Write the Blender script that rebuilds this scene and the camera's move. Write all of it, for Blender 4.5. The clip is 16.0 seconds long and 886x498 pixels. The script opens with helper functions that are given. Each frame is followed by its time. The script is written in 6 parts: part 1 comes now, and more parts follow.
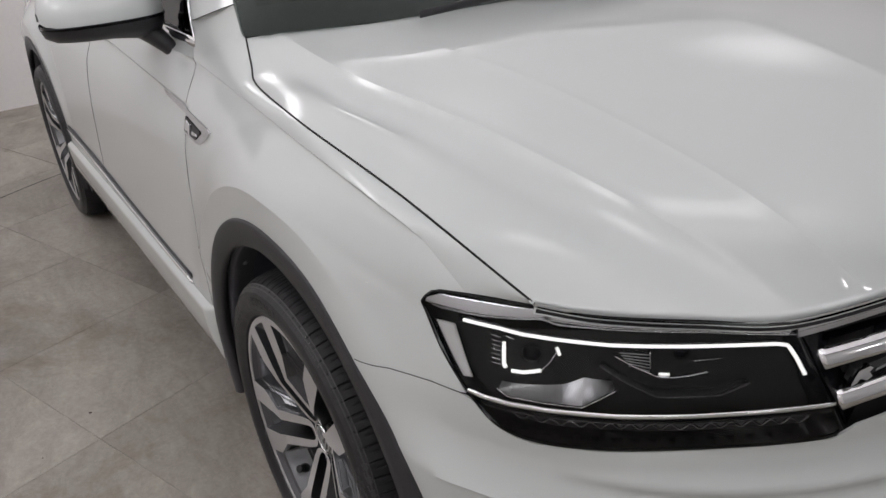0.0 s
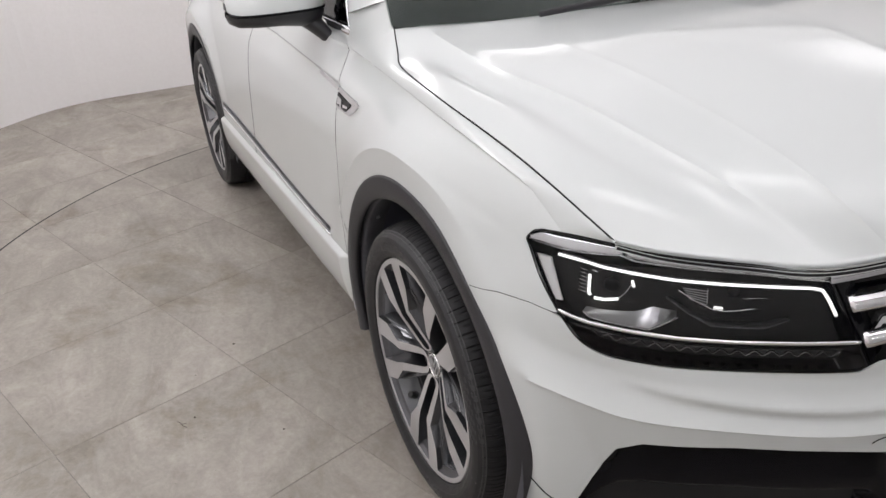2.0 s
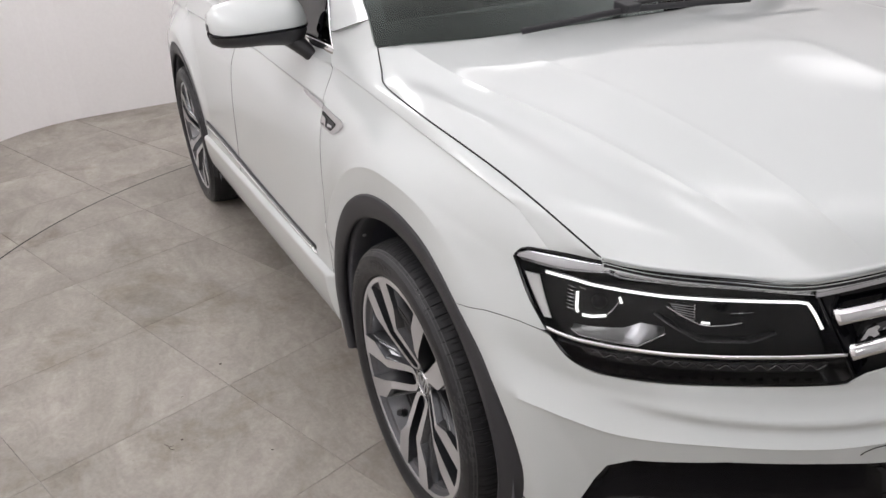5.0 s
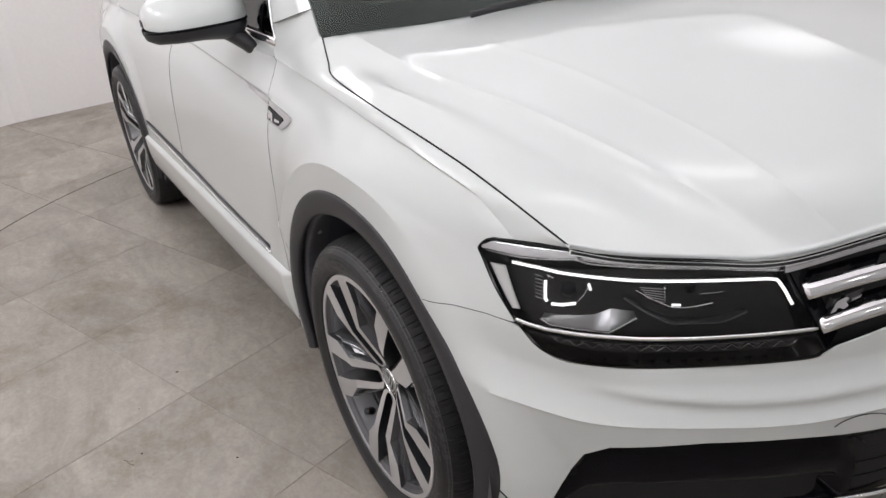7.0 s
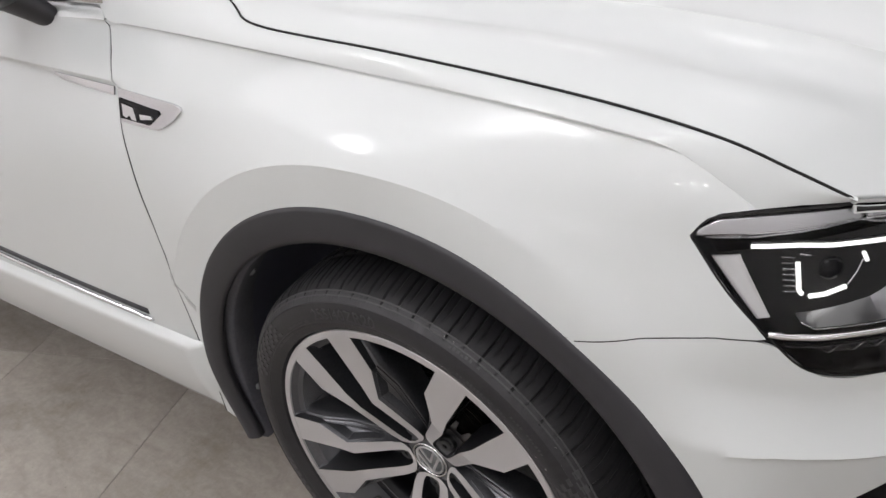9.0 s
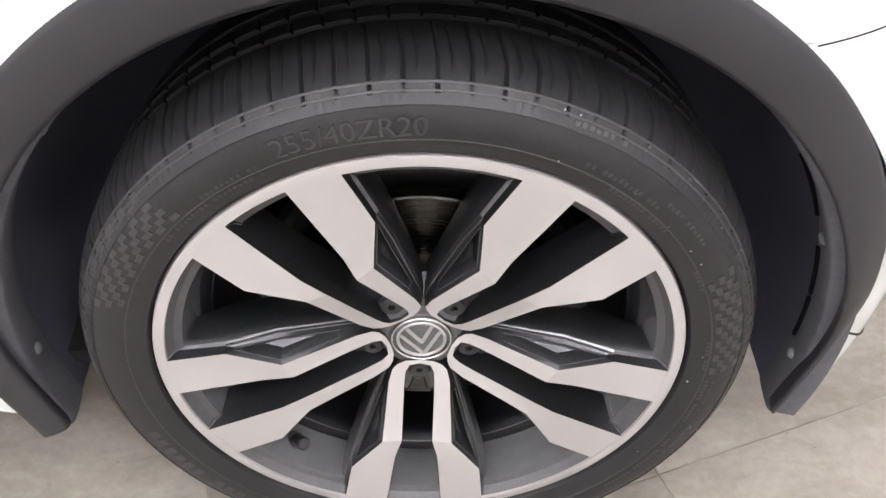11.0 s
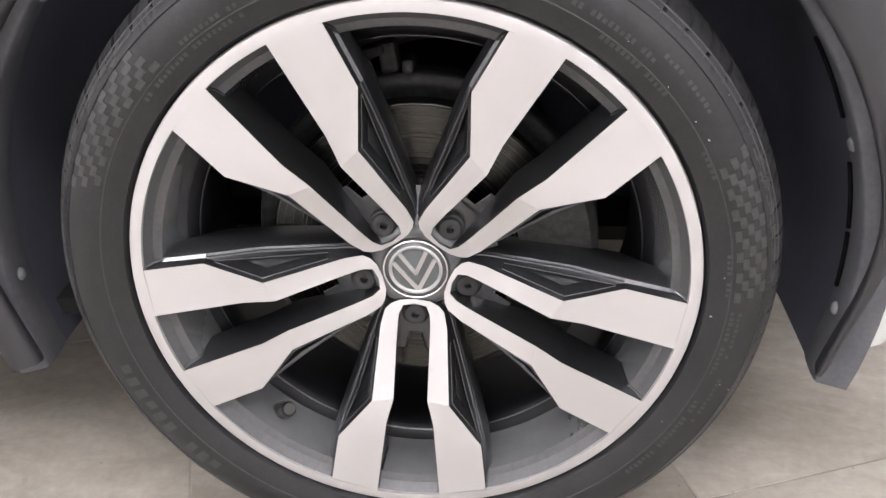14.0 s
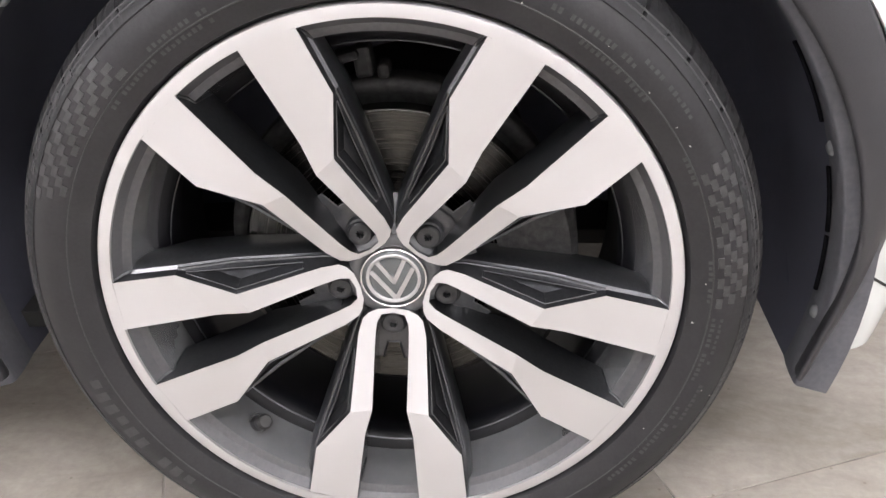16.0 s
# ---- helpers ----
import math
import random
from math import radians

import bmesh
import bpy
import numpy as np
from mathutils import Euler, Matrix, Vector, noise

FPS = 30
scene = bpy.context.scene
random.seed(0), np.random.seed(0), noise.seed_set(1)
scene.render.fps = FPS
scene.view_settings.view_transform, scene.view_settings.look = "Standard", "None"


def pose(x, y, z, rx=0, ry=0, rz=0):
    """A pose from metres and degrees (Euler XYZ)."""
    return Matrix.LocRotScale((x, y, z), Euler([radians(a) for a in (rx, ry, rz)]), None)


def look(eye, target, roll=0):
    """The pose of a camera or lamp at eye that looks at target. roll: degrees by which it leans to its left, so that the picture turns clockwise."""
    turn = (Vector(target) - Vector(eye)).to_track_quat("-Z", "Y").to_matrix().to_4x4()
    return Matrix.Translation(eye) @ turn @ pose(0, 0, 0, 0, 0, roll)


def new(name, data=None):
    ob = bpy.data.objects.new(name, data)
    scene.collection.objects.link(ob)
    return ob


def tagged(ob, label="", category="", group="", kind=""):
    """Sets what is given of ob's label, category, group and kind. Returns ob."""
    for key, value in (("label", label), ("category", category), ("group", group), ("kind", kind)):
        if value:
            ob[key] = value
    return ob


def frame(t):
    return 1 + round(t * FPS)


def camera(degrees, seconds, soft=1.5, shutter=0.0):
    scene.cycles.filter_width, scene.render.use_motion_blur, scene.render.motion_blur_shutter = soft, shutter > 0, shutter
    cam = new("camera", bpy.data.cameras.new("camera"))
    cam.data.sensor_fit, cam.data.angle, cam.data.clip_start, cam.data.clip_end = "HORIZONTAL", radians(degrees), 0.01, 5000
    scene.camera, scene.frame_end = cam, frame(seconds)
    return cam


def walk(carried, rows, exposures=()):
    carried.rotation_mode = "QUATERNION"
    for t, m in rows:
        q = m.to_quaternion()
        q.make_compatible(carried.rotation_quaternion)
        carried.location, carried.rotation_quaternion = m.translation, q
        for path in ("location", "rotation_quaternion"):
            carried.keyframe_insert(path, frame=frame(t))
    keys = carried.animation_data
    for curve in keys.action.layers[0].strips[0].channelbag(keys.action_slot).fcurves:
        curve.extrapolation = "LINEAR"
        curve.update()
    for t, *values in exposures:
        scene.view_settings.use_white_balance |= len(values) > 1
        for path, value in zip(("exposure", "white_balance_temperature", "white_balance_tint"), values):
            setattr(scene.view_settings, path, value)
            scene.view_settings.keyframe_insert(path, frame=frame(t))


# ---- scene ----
import collections

cam = camera(57.49, 16.0)
PATH = [
    (0, (1.2528, -1.2981, 1.3720), (0.4822, -0.8322, 0.9370), -4.80),
    (0.5, (1.3513, -1.4216, 1.3852), (0.5634, -0.9940, 0.9421), -3.74),
    (1, (1.4537, -1.4379, 1.3969), (0.6415, -1.0560, 0.9558), -4.55),
    (1.5, (1.4957, -1.4520, 1.4080), (0.6706, -1.0894, 0.9747), -4.44),
    (2, (1.5206, -1.4674, 1.4170), (0.6890, -1.1089, 0.9930), -4.16),
    (2.5, (1.5201, -1.4756, 1.4255), (0.6861, -1.1143, 1.0086), -4.37),
    (3, (1.5135, -1.4674, 1.4271), (0.6780, -1.1042, 1.0147), -4.83),
    (5.5, (1.5151, -1.4674, 1.4289), (0.6895, -1.0836, 1.0154), -4.66),
    (6, (1.5164, -1.4549, 1.4281), (0.6969, -1.0634, 1.0096), -5.06),
    (6.5, (1.5063, -1.4463, 1.4276), (0.6977, -1.0394, 1.0026), -5.70),
    (7, (1.4639, -1.4596, 1.4246), (0.6688, -1.0349, 0.9918), -6.35),
    (7.5, (1.2977, -1.4993, 1.4195), (0.5389, -1.0180, 0.9806), -6.58),
    (8, (1.1229, -1.5254, 1.3919), (0.4226, -0.9736, 0.9391), -7.19),
    (8.2, (1.0480, -1.5180, 1.3685), (0.3664, -0.9529, 0.9037), -7.76),
    (10.3, (0.1428, -1.4993, 1.1128), (-0.0385, -0.7390, 0.4890), -6.48),
    (10.5, (0.0954, -1.4728, 1.0852), (-0.0062, -0.7251, 0.4290), -3.85),
    (11, (0.0122, -1.4465, 1.0050), (0.0267, -0.7023, 0.3371), -0.11),
    (11.5, (0.0152, -1.4916, 0.8527), (0.0176, -0.6843, 0.2626), 0.03),
    (12, (0.0332, -1.5463, 0.7623), (0.0107, -0.6909, 0.2449), 0.54),
    (12.5, (0.0700, -1.5867, 0.7559), (0.0138, -0.7132, 0.2723), -0.31),
    (13, (0.0884, -1.5615, 0.7427), (0.0158, -0.6824, 0.2717), -1.17),
    (13.5, (0.0961, -1.5598, 0.7423), (0.0163, -0.6798, 0.2740), -1.68),
    (14, (0.0857, -1.5648, 0.7386), (0.0140, -0.6809, 0.2764), -1.68),
    (14.5, (0.0812, -1.5508, 0.7478), (0.0137, -0.6755, 0.2689), -1.99),
    (15, (0.0786, -1.5587, 0.7341), (0.0255, -0.6700, 0.2788), -1.71),
    (15.5, (0.0797, -1.5540, 0.7377), (0.0384, -0.6643, 0.2830), -1.53),
    (16, (0.0793, -1.5478, 0.7414), (0.0413, -0.6637, 0.2755), -1.31),
]
EXPOSURES = [(0, -1.66), (0.5, -1.38), (1.0, -1.22), (2.5, -1.13), (7.0, -1.13), (8.2, -1.15), (10.3, -0.6), (10.5, -0.45), (11.0, 0.1), (11.5, 0.2), (12.0, 0.24), (16.0, 0.24)]
walk(cam, [(t, look(e, g, r)) for t, e, g, r in PATH], EXPOSURES)

# ---- light ----
world = bpy.data.worlds.new("world")
scene.world = world
world.use_nodes = True
world.node_tree.nodes["Background"].inputs[0].default_value = (0.9, 0.93, 1.0, 1)
world.node_tree.nodes["Background"].inputs[1].default_value = 0.15
ROOM = (-1.3, 0.0)
CEIL = 3.1


# an unseen stretched light ceiling over the turntable: centre x, centre y, radius
SOFTBOX = (-1.25, 0.0, 3.7)
# bright spots added in its glow, no lamps behind: x, y, strength and reach
GLOW = [(.93, -.5, 9, .5), (.91, 1.05, 3, .6), (-1.45, .25, 2.5, .6), (-1.3, 2.9, 4, .8), (1.9, -.8, 3, .9), (1.2, -2.6, 26, .8),
        (-.5, -2.9, 22, .75), (-2.3, -2.9, 26, .75), (-4.0, -1.2, 14, 1.05), (-4.0, 1.3, 15, 1.1)]
GLOW_BASE = 1.35
# slim tubes added on the two front walls to brighten the bumper: place, turn
FILL_TUBES = [(2.535, -1.3, 0), (2.535, -.8, 0), (2.535, -.25, 0), (2.535, .3, 0), (2.535, .9, 0), (2.0, -2.1, -45), (1.62, -2.48, -45), (1.06, -3.04, -45)]


# ---- materials ----
def mat(name, color, rough=0.5, metal=0.0, coat=0.0, spec=0.5):
    m = bpy.data.materials.new(name)
    m.use_nodes = True
    b = m.node_tree.nodes["Principled BSDF"]
    b.inputs["Base Color"].default_value = (*color, 1)
    b.inputs["Roughness"].default_value = rough
    b.inputs["Metallic"].default_value = metal
    b.inputs["Coat Weight"].default_value = coat
    b.inputs["Coat Roughness"].default_value = 0.03
    b.inputs["Specular IOR Level"].default_value = spec
    return m


def node(m, kind, **values):
    n = m.node_tree.nodes.new(kind)
    for k, v in values.items():
        n.inputs[k.replace("_", " ")].default_value = v
    return n


def wire(m, a, b):
    m.node_tree.links.new(a, b)


def bsdf(m):
    return m.node_tree.nodes["Principled BSDF"]


def grain(m, scale, lo, hi, detail=6.0, bump=0.0, rough=None, scale2=None, distance=0.002):
    """Noise between two colours, and relief, in object space."""
    tc = node(m, "ShaderNodeTexCoord")
    n = node(m, "ShaderNodeTexNoise", Scale=scale, Detail=detail, Roughness=0.6)
    wire(m, tc.outputs["Object"], n.inputs["Vector"])
    fac = n.outputs[0]
    if scale2:
        n2 = node(m, "ShaderNodeTexNoise", Scale=scale2, Detail=4.0)
        wire(m, tc.outputs["Object"], n2.inputs["Vector"])
        mx = node(m, "ShaderNodeMath")
        mx.operation = "MULTIPLY_ADD"
        mx.inputs[1].default_value = 0.5
        wire(m, n.outputs[0], mx.inputs[0])
        half = node(m, "ShaderNodeMath")
        half.operation = "MULTIPLY"
        half.inputs[1].default_value = 0.5
        wire(m, n2.outputs[0], half.inputs[0])
        wire(m, half.outputs[0], mx.inputs[2])
        fac = mx.outputs[0]
    ramp = node(m, "ShaderNodeValToRGB")
    ramp.color_ramp.elements[0].position, ramp.color_ramp.elements[1].position = 0.33, 0.67
    ramp.color_ramp.elements[0].color, ramp.color_ramp.elements[1].color = (*lo, 1), (*hi, 1)
    wire(m, fac, ramp.inputs[0])
    wire(m, ramp.outputs[0], bsdf(m).inputs["Base Color"])
    if rough:
        mr = node(m, "ShaderNodeMapRange")
        mr.inputs["From Min"].default_value, mr.inputs["From Max"].default_value = 0.3, 0.7
        mr.inputs["To Min"].default_value, mr.inputs["To Max"].default_value = rough
        wire(m, fac, mr.inputs["Value"])
        wire(m, mr.outputs[0], bsdf(m).inputs["Roughness"])
    if bump:
        b = node(m, "ShaderNodeBump", Strength=bump, Distance=distance)
        wire(m, n.outputs[0], b.inputs["Height"])
        wire(m, b.outputs[0], bsdf(m).inputs["Normal"])
    return m


def emitter(name, color, strength):
    m = mat(name, color)
    bsdf(m).inputs["Emission Color"].default_value = (*color, 1)
    bsdf(m).inputs["Emission Strength"].default_value = strength
    return m


def clear(name, tint, gloss_rough=0.02, ior=1.5):
    """Clear or tinted sheet: light passes straight, gloss by Fresnel."""
    m = bpy.data.materials.new(name)
    m.use_nodes = True
    m.node_tree.nodes.clear()
    out = node(m, "ShaderNodeOutputMaterial")
    tr = node(m, "ShaderNodeBsdfTransparent", Color=(*tint, 1))
    gl = node(m, "ShaderNodeBsdfGlossy", Roughness=gloss_rough)
    fr = node(m, "ShaderNodeFresnel", IOR=ior)
    mix = node(m, "ShaderNodeMixShader")
    wire(m, fr.outputs[0], mix.inputs[0])
    wire(m, tr.outputs[0], mix.inputs[1])
    wire(m, gl.outputs[0], mix.inputs[2])
    wire(m, mix.outputs[0], out.inputs[0])
    return m


PAINT = mat("pearl_white_paint", (0.625, 0.655, 0.648), 0.42, 0.11, 1.0)
bsdf(PAINT).inputs["Specular IOR Level"].default_value = 0.3
bsdf(PAINT).inputs["Coat Roughness"].default_value = 0.04
PAINT_DARK = mat("panel_gap", (0.01, 0.01, 0.01), 0.9)
PLASTIC = grain(mat("black_plastic", (0.03, 0.03, 0.032), 0.6), 900, (0.019, 0.019, 0.022), (0.028, 0.028, 0.032), bump=0.25, rough=(0.4, 0.56), distance=0.0006)
LINER = grain(mat("wheel_liner", (0.012, 0.012, 0.015), 0.8), 60, (0.046, 0.048, 0.068), (0.080, 0.083, 0.11), rough=(0.6, 0.9), scale2=9)
LIP = grain(mat("dusty_plastic", (0.045, 0.045, 0.05), 0.75), 25, (0.055, 0.056, 0.066), (0.105, 0.106, 0.118), rough=(0.6, 0.85), scale2=160)
SLOT = mat("slot_shadow", (0.004, 0.004, 0.005), 0.95, 0.0, 0.0, 0.05)
CLIP = mat("grey_clip", (0.16, 0.165, 0.17), 0.6)
PIANO = mat("gloss_black", (0.003, 0.003, 0.0045), 0.04, 0.0, 0.0, 0.14)
CHROME = mat("chrome", (0.78, 0.78, 0.79), 0.09, 1.0)
SATIN = mat("satin_silver", (0.50, 0.50, 0.51), 0.42, 0.85)
DARK_CHROME = mat("dark_chrome", (0.22, 0.22, 0.23), 0.12, 1.0)
RUBBER = grain(mat("rubber", (0.02, 0.02, 0.021), 0.6), 45, (0.009, 0.009, 0.011), (0.020, 0.020, 0.022), bump=0.28, rough=(0.34, 0.55), scale2=320)
bsdf(RUBBER).inputs["Specular IOR Level"].default_value = 0.45
GLASS = clear("tinted_glass", (0.16, 0.18, 0.18))
SCREEN = clear("windscreen_glass", (0.74, 0.79, 0.77), 0.02, 1.33)
DASH = grain(mat("grey_dash", (0.13, 0.133, 0.135), 0.7), 30, (0.115, 0.118, 0.12), (0.15, 0.153, 0.156))
LENS = clear("headlamp_lens", (0.95, 0.96, 0.97), 0.012, 1.34)
LED = emitter("led_strip", (1.0, 0.98, 0.95), 3.0)
REFLECTOR = mat("side_reflector", (0.92, 0.91, 0.89), 0.3, 0.0, 0.5)
BEZEL = mat("lamp_bezel", (0.004, 0.004, 0.0055), 0.16, 0.0, 0.0, 0.25)
SILVER = mat("silver_reflector", (0.46, 0.46, 0.47), 0.28, 0.85)
bsdf(SILVER).inputs["Specular IOR Level"].default_value = 0.6
ALLOY_DARK = grain(mat("anthracite_alloy", (0.04, 0.042, 0.046), 0.3, 0.85, 1.0), 240, (0.062, 0.065, 0.071), (0.082, 0.085, 0.092), rough=(0.28, 0.36))
bsdf(ALLOY_DARK).inputs["Coat Roughness"].default_value = 0.09
BARREL = grain(mat("grey_alloy", (0.2, 0.205, 0.215), 0.3, 0.7, 0.6), 30, (0.36, 0.368, 0.385), (0.42, 0.428, 0.445), rough=(0.2, 0.26))
RAISED = grain(mat("raised_rubber", (0.04, 0.04, 0.042), 0.4), 200, (0.027, 0.027, 0.0285), (0.045, 0.045, 0.047), rough=(0.34, 0.5))
CAST = grain(mat("cast_iron", (0.06, 0.06, 0.06), 0.6, 0.4), 120, (0.020, 0.020, 0.021), (0.055, 0.054, 0.054), bump=0.3)
BOLT = mat("bolt_black", (0.035, 0.036, 0.038), 0.42, 0.3)
INTERIOR = mat("dark_trim", (0.02, 0.021, 0.023), 0.7)
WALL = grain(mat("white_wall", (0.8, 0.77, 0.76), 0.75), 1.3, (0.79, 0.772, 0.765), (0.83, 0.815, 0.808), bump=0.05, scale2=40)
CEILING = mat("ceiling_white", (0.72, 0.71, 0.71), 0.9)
# stands in for a dark hall in front; grey set to weaken bounce
WALL_DIMMED = grain(mat("grey_wall", (0.5, 0.5, 0.5), 0.8), 1.3, (0.47, 0.47, 0.472), (0.53, 0.53, 0.532), scale2=40)
GROUT = grain(mat("grout", (0.25, 0.235, 0.215), 0.9), 9, (0.15, 0.14, 0.125), (0.36, 0.335, 0.305))
STEEL_GAP = mat("turntable_gap", (0.018, 0.017, 0.016), 0.9)
# glow of the added fill tubes in front of the bumper
FRONT_FILL = emitter("front_fill", (1.0, 0.97, 0.98), 125.0)


def membrane_material():
    """Lit white fabric, brighter at the spots added in its emission."""
    m = mat("lit_membrane", (0.8, 0.79, 0.8), 0.6)
    geo = node(m, "ShaderNodeNewGeometry")
    total = None
    for gx, gy, peak, reach in GLOW:
        d = node(m, "ShaderNodeVectorMath")
        d.operation = "DISTANCE"
        wire(m, geo.outputs["Position"], d.inputs[0])
        d.inputs[1].default_value = (gx, gy, CEIL - .06)
        r = node(m, "ShaderNodeMapRange")
        r.interpolation_type = "SMOOTHERSTEP"
        for k, v in (("From Min", reach), ("From Max", 0.0), ("To Min", 0.0), ("To Max", peak)):
            r.inputs[k].default_value = v
        wire(m, d.outputs["Value"], r.inputs["Value"])
        a = node(m, "ShaderNodeMath")
        a.operation = "ADD"
        wire(m, r.outputs[0], a.inputs[0])
        if total is None:
            a.inputs[1].default_value = GLOW_BASE
        else:
            wire(m, total, a.inputs[1])
        total = a.outputs[0]
    bsdf(m).inputs["Emission Color"].default_value = (1.0, 0.972, 1.0, 1)
    wire(m, total, bsdf(m).inputs["Emission Strength"])
    return m


MEMBRANE = membrane_material()


def machined(name, color, ring_scale, relief, rough, aniso, metal=1.0):
    """Turned metal: fine rings round the hub."""
    m = mat(name, color, 0.3, metal)
    bsdf(m).inputs["Anisotropic"].default_value = aniso
    tg = node(m, "ShaderNodeTangent")
    tg.direction_type, tg.axis = "RADIAL", "Y"
    wire(m, tg.outputs[0], bsdf(m).inputs["Tangent"])
    tc = node(m, "ShaderNodeTexCoord")
    sep = node(m, "ShaderNodeSeparateXYZ")
    wire(m, tc.outputs["Object"], sep.inputs[0])
    cmb = node(m, "ShaderNodeCombineXYZ")
    wire(m, sep.outputs[0], cmb.inputs[0])
    wire(m, sep.outputs[2], cmb.inputs[1])
    ln = node(m, "ShaderNodeVectorMath")
    ln.operation = "LENGTH"
    wire(m, cmb.outputs[0], ln.inputs[0])
    n = node(m, "ShaderNodeTexNoise", Scale=ring_scale, Detail=2.0)
    n.noise_dimensions = "1D"
    wire(m, ln.outputs["Value"], n.inputs["W"])
    mr = node(m, "ShaderNodeMapRange")
    mr.inputs["To Min"].default_value, mr.inputs["To Max"].default_value = rough
    wire(m, n.outputs[0], mr.inputs["Value"])
    wire(m, mr.outputs[0], bsdf(m).inputs["Roughness"])
    b = node(m, "ShaderNodeBump", Strength=relief, Distance=0.0004)
    wire(m, n.outputs[0], b.inputs["Height"])
    wire(m, b.outputs[0], bsdf(m).inputs["Normal"])
    return m


MACHINED = machined("machined_alloy", (0.535, 0.53, 0.535), 2200.0, 0.10, (0.38, 0.54), 0.5, 0.62)
DISC = machined("brake_disc", (0.08, 0.078, 0.073), 420.0, 0.7, (0.16, 0.34), 0.9)
FLANGE = grain(mat("rim_flange", (0.10, 0.10, 0.105), 0.45, 0.4), 200, (0.085, 0.085, 0.09), (0.11, 0.11, 0.116), rough=(0.4, 0.55))


def tile_material():
    """Cement-look floor tile: cloudy grey beige, each tile with its own shift."""
    m = mat("cement_tile", (0.3, 0.28, 0.26), 0.5)
    tc = node(m, "ShaderNodeTexCoord")
    geo = node(m, "ShaderNodeNewGeometry")
    info = node(m, "ShaderNodeObjectInfo")
    add = node(m, "ShaderNodeVectorMath")
    add.operation = "MULTIPLY_ADD"
    wire(m, info.outputs["Random"], add.inputs[0])
    add.inputs[1].default_value = (37.0, 19.0, 11.0)
    wire(m, geo.outputs["Position"], add.inputs[2])
    stretch = node(m, "ShaderNodeMapping", Scale=(1.0, 2.1, 1.0), Rotation=(0.0, 0.0, 0.5))
    wire(m, add.outputs[0], stretch.inputs["Vector"])
    big = node(m, "ShaderNodeTexNoise", Scale=1.15, Detail=10.0, Roughness=0.68, Distortion=0.9)
    fine = node(m, "ShaderNodeTexNoise", Scale=60.0, Detail=5.0, Roughness=0.7)
    mid = node(m, "ShaderNodeTexNoise", Scale=7.0, Detail=8.0, Roughness=0.7, Distortion=1.2)
    for q in (big, fine, mid):
        wire(m, (add.outputs[0] if q is fine else stretch.outputs[0]), q.inputs["Vector"])
    r1 = node(m, "ShaderNodeValToRGB")
    r1.color_ramp.elements[0].position, r1.color_ramp.elements[1].position = 0.3, 0.68
    r1.color_ramp.elements[0].color, r1.color_ramp.elements[1].color = (0.235, 0.212, 0.184, 1), (0.415, 0.384, 0.345, 1)
    wire(m, big.outputs[0], r1.inputs[0])
    r2 = node(m, "ShaderNodeValToRGB")
    r2.color_ramp.elements[0].position, r2.color_ramp.elements[1].position = 0.35, 0.62
    r2.color_ramp.elements[0].color, r2.color_ramp.elements[1].color = (0.80, 0.785, 0.76, 1), (1.0, 1.0, 1.0, 1)
    wire(m, mid.outputs[0], r2.inputs[0])
    r3 = node(m, "ShaderNodeValToRGB")
    r3.color_ramp.elements[0].position, r3.color_ramp.elements[1].position = 0.3, 0.7
    r3.color_ramp.elements[0].color, r3.color_ramp.elements[1].color = (0.86, 0.86, 0.86, 1), (1.06, 1.06, 1.06, 1)
    wire(m, fine.outputs[0], r3.inputs[0])
    m1 = node(m, "ShaderNodeMix")
    m1.data_type, m1.blend_type = "RGBA", "MULTIPLY"
    m1.inputs[0].default_value = 1.0
    wire(m, r1.outputs[0], m1.inputs[6])
    wire(m, r2.outputs[0], m1.inputs[7])
    m2 = node(m, "ShaderNodeMix")
    m2.data_type, m2.blend_type = "RGBA", "MULTIPLY"
    m2.inputs[0].default_value = 1.0
    wire(m, m1.outputs[2], m2.inputs[6])
    wire(m, r3.outputs[0], m2.inputs[7])
    # brown worn patches of irregular outline, and small dark specks
    st = node(m, "ShaderNodeTexNoise", Scale=1.9, Detail=7.0, Roughness=0.72, Distortion=0.4)
    wire(m, geo.outputs["Position"], st.inputs["Vector"])
    r4 = node(m, "ShaderNodeValToRGB")
    r4.color_ramp.elements[0].position, r4.color_ramp.elements[1].position = 0.54, 0.70
    r4.color_ramp.elements[0].color, r4.color_ramp.elements[1].color = (1.0, 1.0, 1.0, 1), (0.66, 0.62, 0.55, 1)
    wire(m, st.outputs[0], r4.inputs[0])
    sp = node(m, "ShaderNodeTexVoronoi", Scale=26.0, Randomness=1.0)
    wire(m, geo.outputs["Position"], sp.inputs["Vector"])
    r5 = node(m, "ShaderNodeValToRGB")
    r5.color_ramp.elements[0].position, r5.color_ramp.elements[1].position = 0.03, 0.07
    r5.color_ramp.elements[0].color, r5.color_ramp.elements[1].color = (0.72, 0.70, 0.66, 1), (1.0, 1.0, 1.0, 1)
    wire(m, sp.outputs["Distance"], r5.inputs[0])
    m3 = node(m, "ShaderNodeMix")
    m4 = node(m, "ShaderNodeMix")
    for q in (m3, m4):
        q.data_type, q.blend_type = "RGBA", "MULTIPLY"
        q.inputs[0].default_value = 1.0
    wire(m, m2.outputs[2], m3.inputs[6])
    wire(m, r4.outputs[0], m3.inputs[7])
    wire(m, m3.outputs[2], m4.inputs[6])
    wire(m, r5.outputs[0], m4.inputs[7])
    wire(m, m4.outputs[2], bsdf(m).inputs["Base Color"])
    mr = node(m, "ShaderNodeMapRange")
